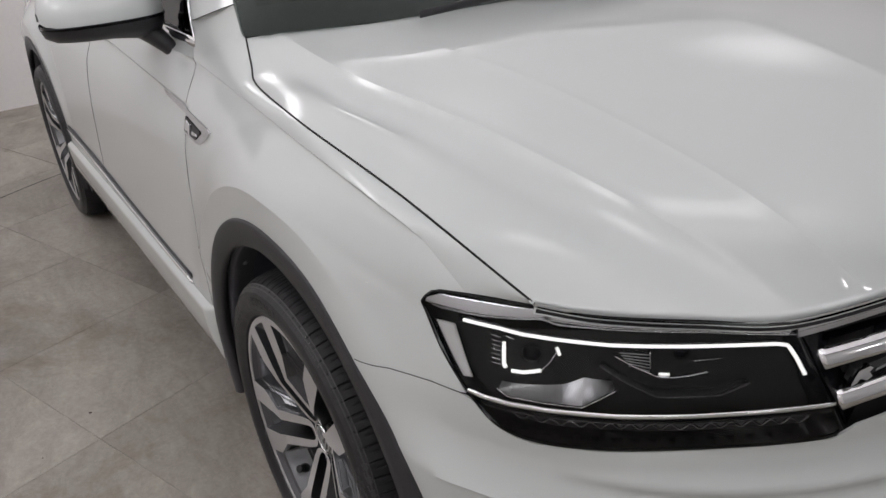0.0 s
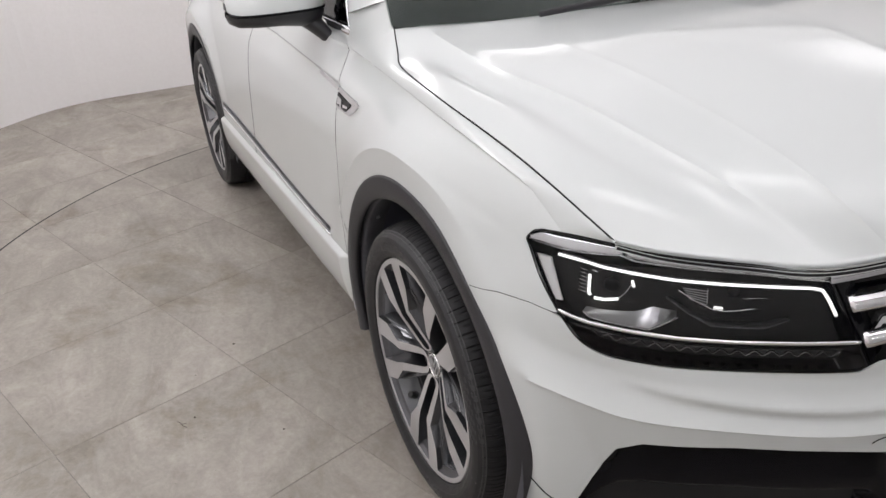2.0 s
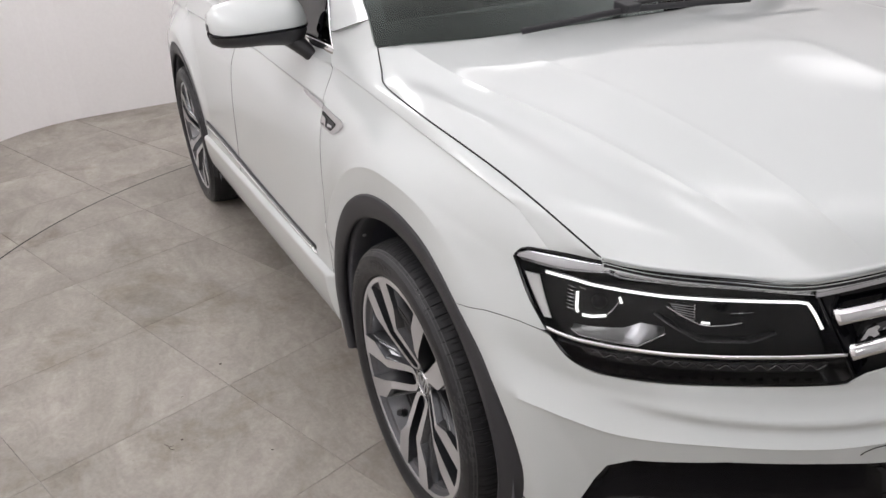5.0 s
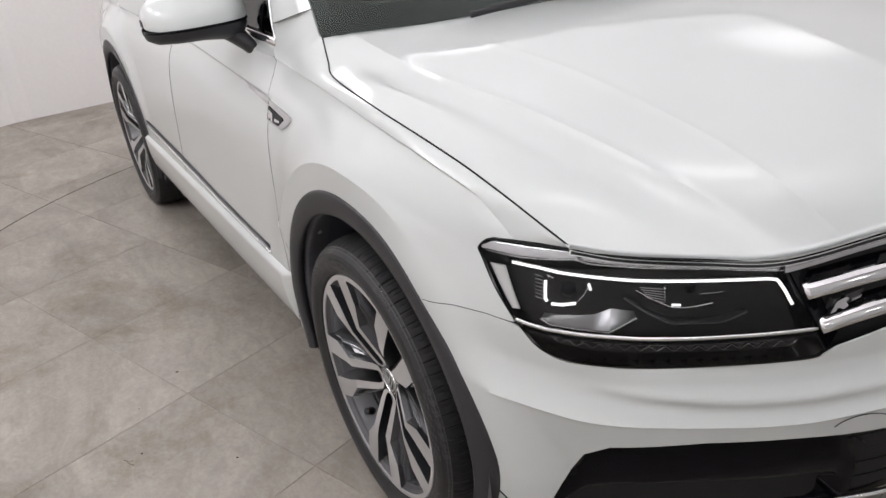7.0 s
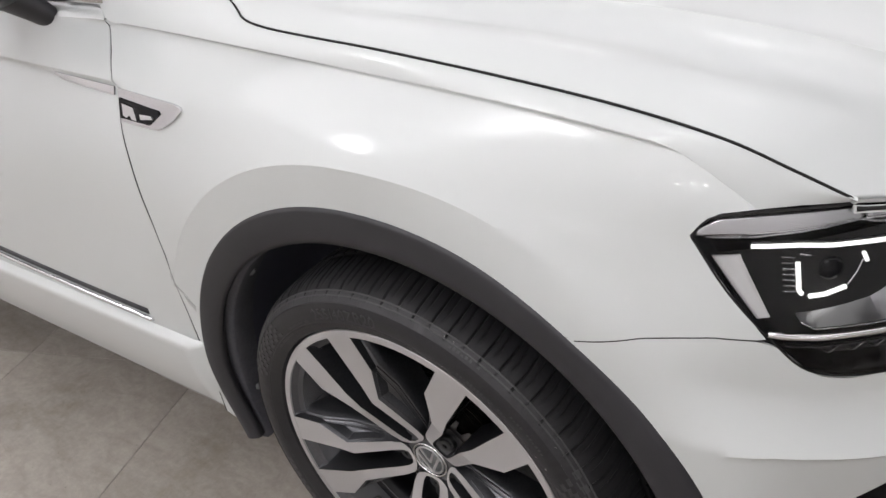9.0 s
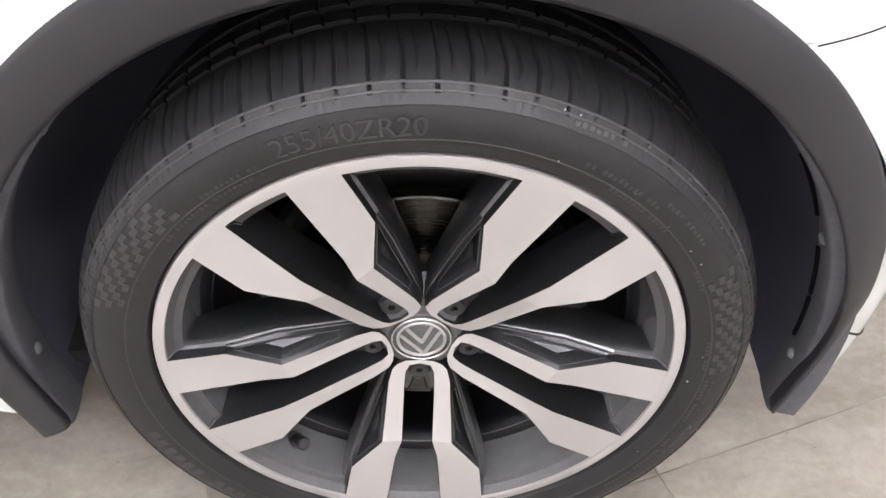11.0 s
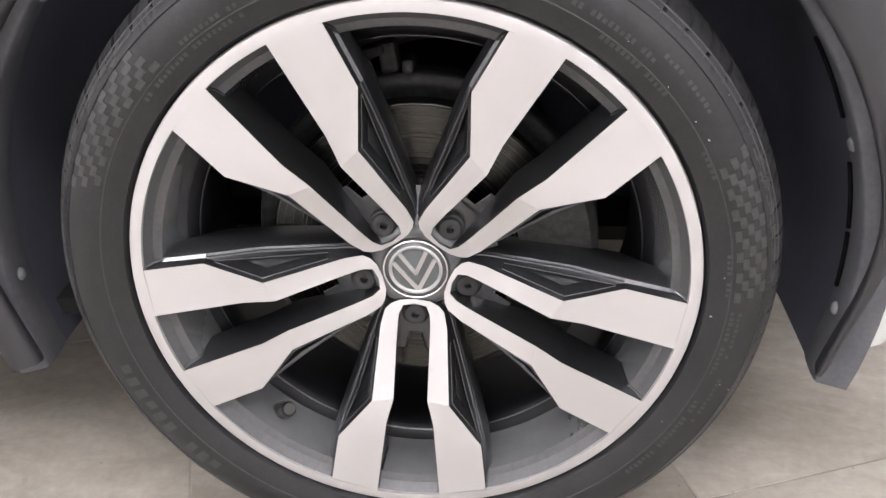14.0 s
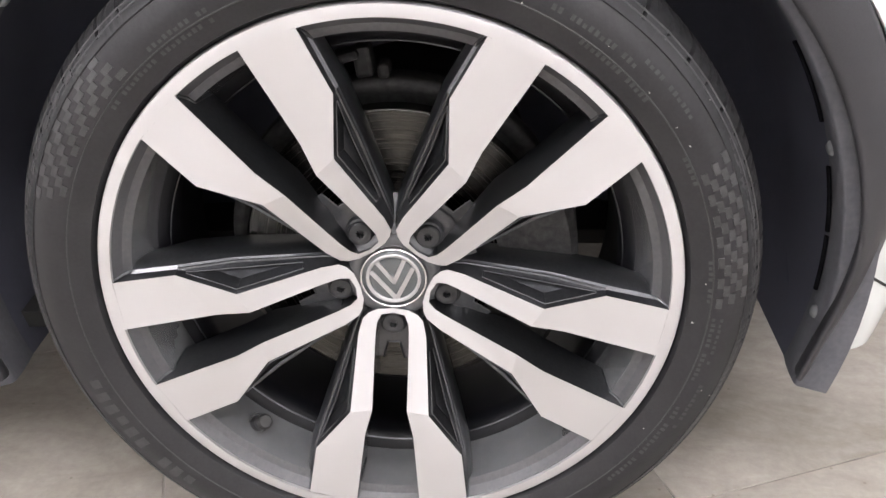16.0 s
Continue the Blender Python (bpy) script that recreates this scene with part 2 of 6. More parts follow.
    mr.inputs["To Min"].default_value, mr.inputs["To Max"].default_value = 0.42, 0.66
    wire(m, mid.outputs[0], mr.inputs["Value"])
    wire(m, mr.outputs[0], bsdf(m).inputs["Roughness"])
    b = node(m, "ShaderNodeBump", Strength=0.12, Distance=0.001)
    wire(m, fine.outputs[0], b.inputs["Height"])
    wire(m, b.outputs[0], bsdf(m).inputs["Normal"])
    return m


TILE = tile_material()


# ---- mesh helpers ----
def mesh(name, verts, faces, material, smooth=True):
    me = bpy.data.meshes.new(name)
    me.from_pydata([tuple(float(c) for c in v) for v in verts], [], faces)
    me.materials.append(material)
    if smooth:
        me.polygons.foreach_set("use_smooth", [True] * len(me.polygons))
    me.update()
    return me


def thing(name, label, category, x=0, y=0, z=0):
    ob = new(name)
    ob.location = (x, y, z)
    return tagged(ob, label, category)


def part_mesh(name, me, parent, label="", at=None):
    ob = new(name, me)
    ob.parent = parent
    if at is not None:
        ob.matrix_local = at
    if label:
        tagged(ob, label)
    return ob


def part(name, bm, material, parent, label="", smooth=False, at=None):
    me = bpy.data.meshes.new(name)
    bm.to_mesh(me)
    bm.free()
    me.materials.append(material)
    if smooth:
        me.polygons.foreach_set("use_smooth", [True] * len(me.polygons))
    return part_mesh(name, me, parent, label, at)


def grid_faces(n, m, wrap=False):
    out = []
    for i in range(n if wrap else n - 1):
        k = (i + 1) % n
        for j in range(m - 1):
            out.append((i * m + j, k * m + j, k * m + j + 1, i * m + j + 1))
    return out


def facing(verts, faces, toward):
    """Turns faces so that most look along toward(centre)."""
    v = np.array(verts, float)
    s = 0.0
    for f in faces:
        a, b, c = v[f[0]], v[f[1]], v[f[2]]
        s += float(np.dot(np.cross(b - a, c - a), toward((a + c) / 2)))
    return faces if s > 0 else [tuple(reversed(f)) for f in faces]


def outward(p):
    return p - np.array((-1.3, 0.0, 0.5))


def curve3(pts, n=12):
    """Smooth line through points (Catmull-Rom)."""
    p = [np.array(q, float) for q in pts]
    p = [2 * p[0] - p[1]] + p + [2 * p[-1] - p[-2]]
    out = []
    for i in range(1, len(p) - 2):
        for k in range(n):
            t = k / n
            out.append(0.5 * (2 * p[i] + (p[i + 1] - p[i - 1]) * t + (2 * p[i - 1] - 5 * p[i] + 4 * p[i + 1] - p[i + 2]) * t * t + (3 * p[i] - p[i - 1] - 3 * p[i + 1] + p[i + 2]) * t ** 3))
    out.append(p[-2])
    return np.array(out)


def resample(line, n):
    line = np.array(line, float)
    d = np.concatenate([[0], np.cumsum(np.linalg.norm(np.diff(line, axis=0), axis=1))])
    t = np.linspace(0, d[-1], n)
    return np.stack([np.interp(t, d, line[:, k]) for k in range(line.shape[1])], 1)


def tube(line, w, h=None, up=(0, 0, 1), sides=8):
    """Swept bar along a line: elliptical section w across, h along up."""
    line = np.array(line, float)
    h = h or w
    verts = []
    for i, p in enumerate(line):
        t = line[min(i + 1, len(line) - 1)] - line[max(i - 1, 0)]
        t /= np.linalg.norm(t)
        u = np.array(up, float) - t * np.dot(up, t)
        u /= np.linalg.norm(u)
        s = np.cross(t, u)
        for k in range(sides):
            a = 2 * math.pi * k / sides
            verts.append(p + s * (w / 2 * math.cos(a)) + u * (h / 2 * math.sin(a)))
    n = len(line)
    faces = []
    for i in range(n - 1):
        for k in range(sides):
            q = (k + 1) % sides
            faces.append((i * sides + k, i * sides + q, (i + 1) * sides + q, (i + 1) * sides + k))
    faces.append(tuple(reversed(range(sides))))
    faces.append(tuple(range((n - 1) * sides, n * sides)))
    return verts, faces


def solid(ob, thickness, offset=-1.0):
    s = ob.modifiers.new("thickness", "SOLIDIFY")
    s.thickness, s.offset = thickness, offset
    return ob


def box(bm, sx, sy, sz, m=Matrix(), bevel=0.0):
    made = bmesh.ops.create_cube(bm, size=1.0, matrix=m @ Matrix.Diagonal((sx, sy, sz, 1)))
    if bevel:
        edges = {e for v in made["verts"] for e in v.link_edges}
        bmesh.ops.bevel(bm, geom=list(edges), offset=bevel, segments=2, affect="EDGES", profile=0.5)
    return bm


# ---- the room ----
def room():
    ax, ay = ROOM
    # eight-sided wall with softened corners
    apo, pts = 3.87, []
    for k in range(8):
        a = math.radians(45 * k + 22.5)
        c = np.array((ax + apo / math.cos(math.pi / 8) * math.cos(a), ay + apo / math.cos(math.pi / 8) * math.sin(a)))
        p = np.array((ax + apo / math.cos(math.pi / 8) * math.cos(a - math.pi / 4), ay + apo / math.cos(math.pi / 8) * math.sin(a - math.pi / 4)))
        q = np.array((ax + apo / math.cos(math.pi / 8) * math.cos(a + math.pi / 4), ay + apo / math.cos(math.pi / 8) * math.sin(a + math.pi / 4)))
        s, e = c + (p - c) * 0.12, c + (q - c) * 0.12
        for t in np.linspace(0, 1, 7):
            pts.append((1 - t) ** 2 * s + 2 * t * (1 - t) * c + t * t * e)
    pts = np.array(pts)
    ctr = np.array((ax, ay))
    n = len(pts)
    for k in range(8):
        # one wall leaf for each side, from the middle of one corner to the next
        idx = [(7 * k + 3 + j) % n for j in range(8)]
        inner = pts[idx]
        outer = ctr + (inner - ctr) * 1.04
        verts, faces = [], []
        for a, b in zip(inner, outer):
            verts += [(*a, -0.02), (*a, CEIL), (*b, CEIL), (*b, -0.02)]
        m = len(inner)
        for i in range(m - 1):
            for j in range(4):
                faces.append((4 * i + j, 4 * i + (j + 1) % 4, 4 * i + 4 + (j + 1) % 4, 4 * i + 4 + j))
        faces += [(0, 3, 2, 1), (4 * m - 4, 4 * m - 3, 4 * m - 2, 4 * m - 1)]
        # the two unseen front leaves are greyed to dim the light from there
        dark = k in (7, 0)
        ob = new("wall_%d" % (k + 1), mesh("wall", verts, faces, WALL_DIMMED if dark else WALL, False))
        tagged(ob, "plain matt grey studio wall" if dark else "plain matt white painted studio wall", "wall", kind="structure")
    bm = bmesh.new()
    bmesh.ops.create_circle(bm, cap_ends=True, segments=48, radius=4.6, matrix=pose(ax, ay, CEIL))
    bmesh.ops.solidify(bm, geom=bm.faces[:], thickness=-0.1)
    me = bpy.data.meshes.new("ceiling")
    bm.to_mesh(me)
    bm.free()
    me.materials.append(CEILING)
    tagged(new("ceiling", me), "plain pale grey painted ceiling", "ceiling", kind="structure")


room()


def light_ceiling():
    x, y, w = SOFTBOX
    t = thing("ceiling_light", "large round unseen light ceiling of white fabric over the turntable", "lamp", x, y, CEIL)
    n, prof = 96, [(w, 0), (w, -.09), (w + .05, -.09), (w + .05, 0)]
    v = [(r * math.cos(2 * math.pi * i / n), r * math.sin(2 * math.pi * i / n), z) for i in range(n) for r, z in prof]
    part_mesh("frame", mesh("frame", v, grid_faces(n, 4, True), WALL, False), t, "white round frame")
    bm = bmesh.new()
    bmesh.ops.create_circle(bm, cap_ends=True, segments=n, radius=w, matrix=pose(0, 0, -.06, 180))
    part("membrane", bm, MEMBRANE, t, "white fabric glowing brighter at added spots")


def front_fill(x, y, turn):
    t = thing("front_fill", "slim white tube light fixed to the wall", "lamp")
    tagged(t, group="tube lights in front of the car")
    t.matrix_world = pose(x, y, 1.65, 0, 0, turn)
    bm = bmesh.new()
    box(bm, .03, .18, .05, pose(.012, 0, 0), .006)
    part("housing", bm, WALL, t)
    v, f = tube([(-.016, -.07, 0), (-.016, 0, 0), (-.016, .07, 0)], .026, .026, sides=10)
    part_mesh("tube", mesh("tube", v, f, FRONT_FILL), t, "lit white tube")


light_ceiling()
for lx, ly, turn in FILL_TUBES:
    front_fill(lx, ly, turn)

# ---- car body surface ----
PLAN = curve3([(.895, 0), (.888, -.12), (.865, -.26), (.80, -.42), (.72, -.56), (.62, -.70), (.5, -.815), (.38, -.876), (.25, -.902), (0, -.906), (-.5, -.906),
               (-1.3, -.906), (-2.1, -.906), (-2.68, -.906), (-3.1, -.885), (-3.35, -.82), (-3.5, -.68), (-3.57, -.4), (-3.59, 0)], 24)
PLAN_S = np.concatenate([[0], np.cumsum(np.hypot(*np.diff(PLAN, axis=0).T))])
PLAN_T = np.gradient(PLAN, axis=0)
PLAN_T /= np.hypot(*PLAN_T.T)[:, None]
WB, ZW, ARCH, ARCH_IN, FLARE = 2.674, 0.345, 0.473, 0.413, 0.535


def herm(z, pts):
    """Smooth line through (z, value) pairs."""
    zs, vs = zip(*pts)
    if z <= zs[0]:
        return vs[0]
    if z >= zs[-1]:
        return vs[-1] + (vs[-1] - vs[-2]) / (zs[-1] - zs[-2]) * (z - zs[-1])
    i = max(k for k in range(len(zs) - 1) if zs[k] <= z)

    def slope(k):
        if k == 0:
            return (vs[1] - vs[0]) / (zs[1] - zs[0])
        if k == len(zs) - 1:
            return (vs[-1] - vs[-2]) / (zs[-1] - zs[-2])
        return (vs[k + 1] - vs[k - 1]) / (zs[k + 1] - zs[k - 1])
    h = zs[i + 1] - zs[i]
    t = (z - zs[i]) / h
    return ((2 * t ** 3 - 3 * t * t + 1) * vs[i] + (t ** 3 - 2 * t * t + t) * h * slope(i) + (-2 * t ** 3 + 3 * t * t) * vs[i + 1] + (t ** 3 - t * t) * h * slope(i + 1))


def step(a, b, v):
    t = min(1.0, max(0.0, (v - a) / (b - a)))
    return t * t * (3 - 2 * t)


# shoulder line of the front wing in space: y and z over x
SHOULDER_Y = (-.82587, -.04166, .05028, .20506, .22355)
SHOULDER_ZX = (.97639, -.07113, -.0431, -.20526, -.27557)
SH_X = np.linspace(-.60, .56, 117)
SH_Z, SH_D = [], []
for px_ in SH_X:
    s_ = float(np.interp(-px_, -PLAN[:, 0], PLAN_S))
    tx_, ty_, y_ = (float(np.interp(s_, PLAN_S, q)) for q in (PLAN_T[:, 0], PLAN_T[:, 1], PLAN[:, 1]))
    d_ = .08
    for _ in range(4):
        xa = px_ + ty_ * d_
        d_ = (y_ - sum(c * xa ** k for k, c in enumerate(SHOULDER_Y))) / tx_
    SH_Z.append(sum(c * xa ** k for k, c in enumerate(SHOULDER_ZX)))
    SH_D.append(d_)


def shoulder_z(x):
    if x > -.58:
        return float(np.interp(x, SH_X, SH_Z))
    return herm(-x, [(.58, SH_Z[2]), (.9, 1.022), (1.3, 1.03), (2.6, 1.05)])


def waist_z(x):
    return .925 + .04 * min(1.0, max(0.0, (-x - .46) / .8)) + .01 * max(0.0, -x - 1.26)


def crease_z(s):
    return herm(s, [(0, .545), (.335, .54), (.49, .531), (.7, .54), (.816, .547), (.9, .565), (1.011, .59), (1.2, .62)])


def inset(s, x, z):
    """How far the body lies inside its plan outline; the wing is drawn to its shoulder line, which overhangs a shallow hollow."""
    d = plain_inset(s, x, z)
    if -.70 < x < .56:
        zc = shoulder_z(x)
        u = zc - z
        if u < .10:
            ends = step(-.70, -.58, x) * (1 - step(.41, .50, x))
            d += (float(np.interp(x, SH_X, SH_D)) - plain_inset(s, x, zc)) * (1 - step(0, .10, u)) * ends
            d += .0085 * step(0, .007, u) * (1 - step(.009, .085, u)) * ends
    return d


def plain_inset(s, x, z):
    zc, zw = shoulder_z(x), waist_z(x)
    if z < zc:
        dc = .082 + .018 * step(-.1, -.5, x) if x < -.1 else .082
        d = herm(z, [(.2, .020), (.25, .013), (.35, .005), (.45, .002), (.55, .008), (.65, .014), (.75, .021), (.85, .035), (.917, .053), (zc, dc)])
        # the door overhangs its waist line
        if x < -.50 and z < zw:
            u = zw - z
            d += .009 * step(0, .010, u) * (1 - step(.012, .10, u)) * step(-.50, -.53, x)
    else:
        dc = .082 + .018 * step(-.1, -.5, x) if x < -.1 else .082
        d = dc + (z - zc) * 1.9
    r = math.hypot(x, z - ZW)
    r2 = math.hypot(x + WB, z - ZW)
    # the flanks swell out to a crisp edge round each arch; inside it lies a flat flange
    rr = min(r, r2)
    if rr > FLARE:
        g = (1 - min(1.0, (rr - FLARE) / .105)) ** 1.6
        d = d * (1 - g) + .003 * g
    else:
        d = .003 + .003 * min(1.0, (FLARE - rr) / (FLARE - ARCH))
    fr = herm(z, [(.2, .05), (.25, .028), (.35, .010), (.45, 0), (.60, 0), (.70, 0), (.75, .008), (.80, .02), (.84, .03), (.88, .05), (.95, .1)])
    zk = crease_z(s)
    k = 1 - step(.95, 1.12, s)
    if z < zk:
        fr += -.024 * k * max(0.0, 1 - (zk - z) / .15) ** 1.25
    else:
        fr += -.027 * k * (1 - min(1.0, (z - zk) / .075)) ** 1.5
    # second, softer line between the crease and the lamp
    z2 = herm(s, [(0, .584), (.325, .580), (.393, .577), (.477, .573), (.593, .577), (.706, .590), (.802, .603), (.9, .612)])
    fr -= .012 * (1 - step(.68, .86, s)) * max(0.0, 1 - abs(z - z2) / (.015 if z < z2 else .055))
    a = min(1.0, max(0.0, (.42 - x) / .42))
    a = a * a * (3 - 2 * a)
    if x < -3.0:
        a = 1.0
    return a * d + (1 - a) * fr


def skin(s, z, extra=0.0):
    """Point on the right-hand body surface: s along the plan outline from the nose, z up; extra: further in."""
    x, y = np.interp(s, PLAN_S, PLAN[:, 0]), np.interp(s, PLAN_S, PLAN[:, 1])
    tx, ty = np.interp(s, PLAN_S, PLAN_T[:, 0]), np.interp(s, PLAN_S, PLAN_T[:, 1])
    d = inset(s, x, z) + extra
    p = np.array((x + ty * d, y - tx * d, z))
    # the arch flange stays flat although the nose curves in
    if .15 < p[0] < .60:
        w = .45 * step(.15, .32, p[0]) * (1 - step(.483, .565, math.hypot(p[0], z - ZW)))
        p[1] += w * (min(p[1], -.900 + .03 * max(0.0, p[0] - .25)) - p[1])
    return p


def s_at(x):
    return float(np.interp(-x, -PLAN[:, 0], PLAN_S))


# ---- the car ----
car = thing("car", "pearl white sport utility car standing on the turntable", "car", -1.34, 0, 0)
CAR_INV = Matrix.Translation((1.34, 0, 0))


def welded(verts, faces):
    """Joins points that coincide."""
    seen, index, keep = {}, [], []
    used = {i for f in faces for i in f}
    for i, v in enumerate(verts):
        if i not in used:
            index.append(-1)
            continue
        k = tuple(int(round(c * 2500)) for c in v)
        if k not in seen:
            seen[k] = len(keep)
            keep.append(v)
        index.append(seen[k])
    out = []
    for f in faces:
        g = []
        for i in f:
            if index[i] not in g:
                g.append(index[i])
        if len(g) > 2:
            out.append(tuple(g))
    return keep, out


def car_part(name, verts, faces, material, label="", smooth=True, thick=0.0, mirror=True, parent=None, turn=True, sharp=None):
    """One panel in world places, under the car; with its twin on the other side."""
    if turn:
        faces = facing(verts, faces, outward)
    verts, faces = welded(verts, faces)
    keys = {tuple(int(round(c * 2500)) for c in p) for p in sharp} if sharp is not None else set()
    on_line = [tuple(int(round(c * 2500)) for c in p) in keys for p in verts]

    def crisp(me):
        if keys or thick:
            used = collections.Counter(k for q in me.polygons for k in q.edge_keys)
            flags = [on_line[e.vertices[0]] and on_line[e.vertices[1]] or used[e.key] < 2 for e in me.edges]
            me.attributes.new("sharp_edge", "BOOLEAN", "EDGE").data.foreach_set("value", flags)
        return me
    me = crisp(mesh(name, verts, faces, material, smooth))
    made = []
    ob = part_mesh(name, me, parent or car, label)
    ob.matrix_parent_inverse = CAR_INV
    made.append(ob)
    if mirror:
        mv = [(v[0], -v[1], v[2]) for v in verts]
        mf = [tuple(reversed(f)) for f in faces]
        ob2 = part_mesh(name, crisp(mesh(name, mv, mf, material, smooth)), parent or car, label)
        ob2.matrix_parent_inverse = CAR_INV
        made.append(ob2)
    if thick:
        for o in made:
            solid(o, thick)
    return made


def sub_part(name, verts, faces, material, parents, label="", smooth=True, thick=0.0):
    """A piece of a part that exists on both sides: parents holds the right and the left part."""
    faces = facing(verts, faces, outward)
    for k, pa in enumerate(parents):
        sg = 1 if k == 0 else -1
        vv = [(v[0], v[1] * sg, v[2]) for v in verts]
        ff = faces if k == 0 else [tuple(reversed(f)) for f in faces]
        ob = part_mesh(name, mesh(name, vv, ff, material, smooth), pa, label)
        if thick:
            solid(ob, thick)


def ruled(a, b, n, m, extra=0.0, bulge=None):
    """Patch on the body between two lines of (s, z), n along and m across."""
    a, b = np.array(a), np.array(b)
    verts = []
    for i in range(n):
        for j in range(m):
            t = j / (m - 1)
            q = a[i] * (1 - t) + b[i] * t
            verts.append(skin(q[0], q[1], extra))
    return verts, grid_faces(n, m)


def sz(points, n):
    """Line of (s, z) resampled to n points."""
    return resample(points, n)


def knots(pairs, per):
    """Two matched lines from pairs of (s, z) knots, per steps between knots."""
    a, b = [], []
    for k in range(len(pairs) - 1):
        for t in np.linspace(0, 1, per, endpoint=False):
            a.append(tuple(np.array(pairs[k][0]) * (1 - t) + np.array(pairs[k + 1][0]) * t))
            b.append(tuple(np.array(pairs[k][1]) * (1 - t) + np.array(pairs[k + 1][1]) * t))
    a.append(pairs[-1][0])
    b.append(pairs[-1][1])
    return a, b


GAP = .0022
HOOD_EDGE = curve3([(-.335, -.752, 1.078), (-.27, -.773, 1.037), (-.212, -.789, 1.013), (.03, -.811, .998), (.2, -.806, .975), (.33, -.797, .951), (.43, -.786, .923),
                    (.49, -.764, .888), (.545, -.74, .852)], 10)
FRONT_EDGE = curve3([(.545, -.74, .852), (.6, -.679, .837), (.674, -.583, .826), (.743, -.48, .818), (.81, -.332, .841), (.85, -.17, .852), (.862, 0, .857)], 10)


def arch_sz(ang, cx=0.0, r=ARCH):
    a = math.radians(ang)
    return (s_at(cx + r * math.cos(a)), ZW + r * math.sin(a))


def arch_r(ang):
    low = step(12, -14, ang) + step(168, 194, ang)
    return ARCH - .030 * low


def side_crease(x):
    return skin(s_at(x), shoulder_z(x))


# where the wing ends under the pillar: from the windscreen edge to the window corner
PILLAR_FOOT = [(-.415, -.738, 1.134), (-.455, -.761, 1.122), (-.515, -.777, 1.106), (-.565, -.782, 1.094), (-.600, -.779, 1.090)]


def hood_edge_at(x):
    h = HOOD_EDGE
    return np.array((x, np.interp(x, h[:, 0], h[:, 1]) - GAP, np.interp(x, h[:, 0], h[:, 2]) - .001))


def fender():
    """Front wing between arch, door gap, bonnet edge, lamp and pillar, with a crisp shoulder line."""
    zs0 = shoulder_z(-.572)
    edge = [(188, (-.474, .290)), (184, (-.474, .33)), (180, (-.474, .37)), (175, (-.474, .42)), (170, (-.473, .46)), (160, (-.475, .54)), (150, (-.480, .64)), (140, (-.507, .74)), (130, (-.517, .84)),
            (120, (-.528, .92)), (112, (-.550, .97)), (105, (-.572, zs0))]
    pairs = [(arch_sz(a, 0, arch_r(a)), (s_at(x + (GAP if z < 1 else 0)), z)) for a, (x, z) in edge]
    m = 44
    verts, faces, line = [], [], []

    flare = []

    def field(A, B, angles=None):
        base = len(verts)
        for i in range(len(A)):
            a, b = np.array(A[i]), np.array(B[i])
            mid = a * .78 + b * .22
            onto = False
            if angles is not None:
                q = np.array(arch_sz(angles[i], 0, FLARE))
                if angles[i] < 66:
                    w = step(66, 51.2, angles[i])
                    mid = q * (1 - w) + (a * .55 + b * .45) * w
                elif np.linalg.norm(q - a) < .9 * np.linalg.norm(b - a) and angles[i] < 160:
                    mid, onto = q, True
            for j in range(m):
                q = a + (mid - a) * j / 10 if j < 10 else mid + (b - mid) * (1 - (1 - (j - 10) / (m - 11)) ** 1.8)
                verts.append(skin(q[0], q[1]))
                if j == 10 and onto:
                    flare.append(verts[-1])
        faces.extend(tuple(base + q for q in f) for f in grid_faces(len(A), m))

    def top_field(C, T, bulge, k=16):
        base = len(verts)
        for c, t_, h in zip(C, T, bulge):
            c, t_ = np.array(c), np.array(t_)
            for j in range(k):
                u = j / (k - 1)
                verts.append(c * (1 - u) + t_ * u + np.array((0, -.45, .9)) * (4 * u * (1 - u) * h))
        faces.extend(tuple(base + q for q in f) for f in grid_faces(len(C), k))

    A, B = knots(pairs, 5)
    field(A, B, np.interp(np.linspace(0, 11, len(A)), range(12), [e[0] for e in edge]))
    tip, corner, low = (1.022, .836), (.850, .847), (.946, .7185)
    xs = np.linspace(-.572, .34, 60)
    field([arch_sz(a) for a in np.linspace(105, 66, 60)], [(s_at(x), shoulder_z(x)) for x in xs], np.linspace(105, 66, 60))
    xs3 = np.linspace(.41, .487, 14)
    lamp_top = resample([tip, (1.012, .847), (.991, .857), (.906, .853), corner], 40)
    cut_i = int(np.argmin(abs(lamp_top[:, 0] - s_at(.487))))
    drop = shoulder_z(.487) - lamp_top[cut_i][1]

    def fade_z(x):
        return shoulder_z(x) - drop * max(0.0, (x - .39) / .097) ** 1.5
    ends = [(s_at(x), fade_z(x)) for x in xs3]
    ends[-1] = tuple(lamp_top[cut_i])
    xs2 = np.linspace(.34, .41, 16)
    field([tuple(np.array(arch_sz(66, 0, FLARE)) * (1 - t) + np.array(tip) * t) for t in np.linspace(0, 1, 16)], [(s_at(x), fade_z(x)) for x in xs2])
    field(resample(lamp_top[:cut_i + 1], 14), ends)
    # from the last of the crease to the bonnet corner
    top_field([skin(*q) for q in resample(lamp_top[cut_i:], 12)], [hood_edge_at(x) for x in np.linspace(.487, .545, 12)], [.003] * 12)
    field([arch_sz(a) for a in np.linspace(66, 51.2, 24)], resample([tip, (.985, .778), low], 24), np.linspace(66, 51.2, 24))
    # upper face of the wing
    cx = [.487, .44, .34, .2, .03, -.1, -.21, -.30, -.40]
    tx = [.487, .44, .34, .2, .03, -.1, -.212, -.27, -.335]
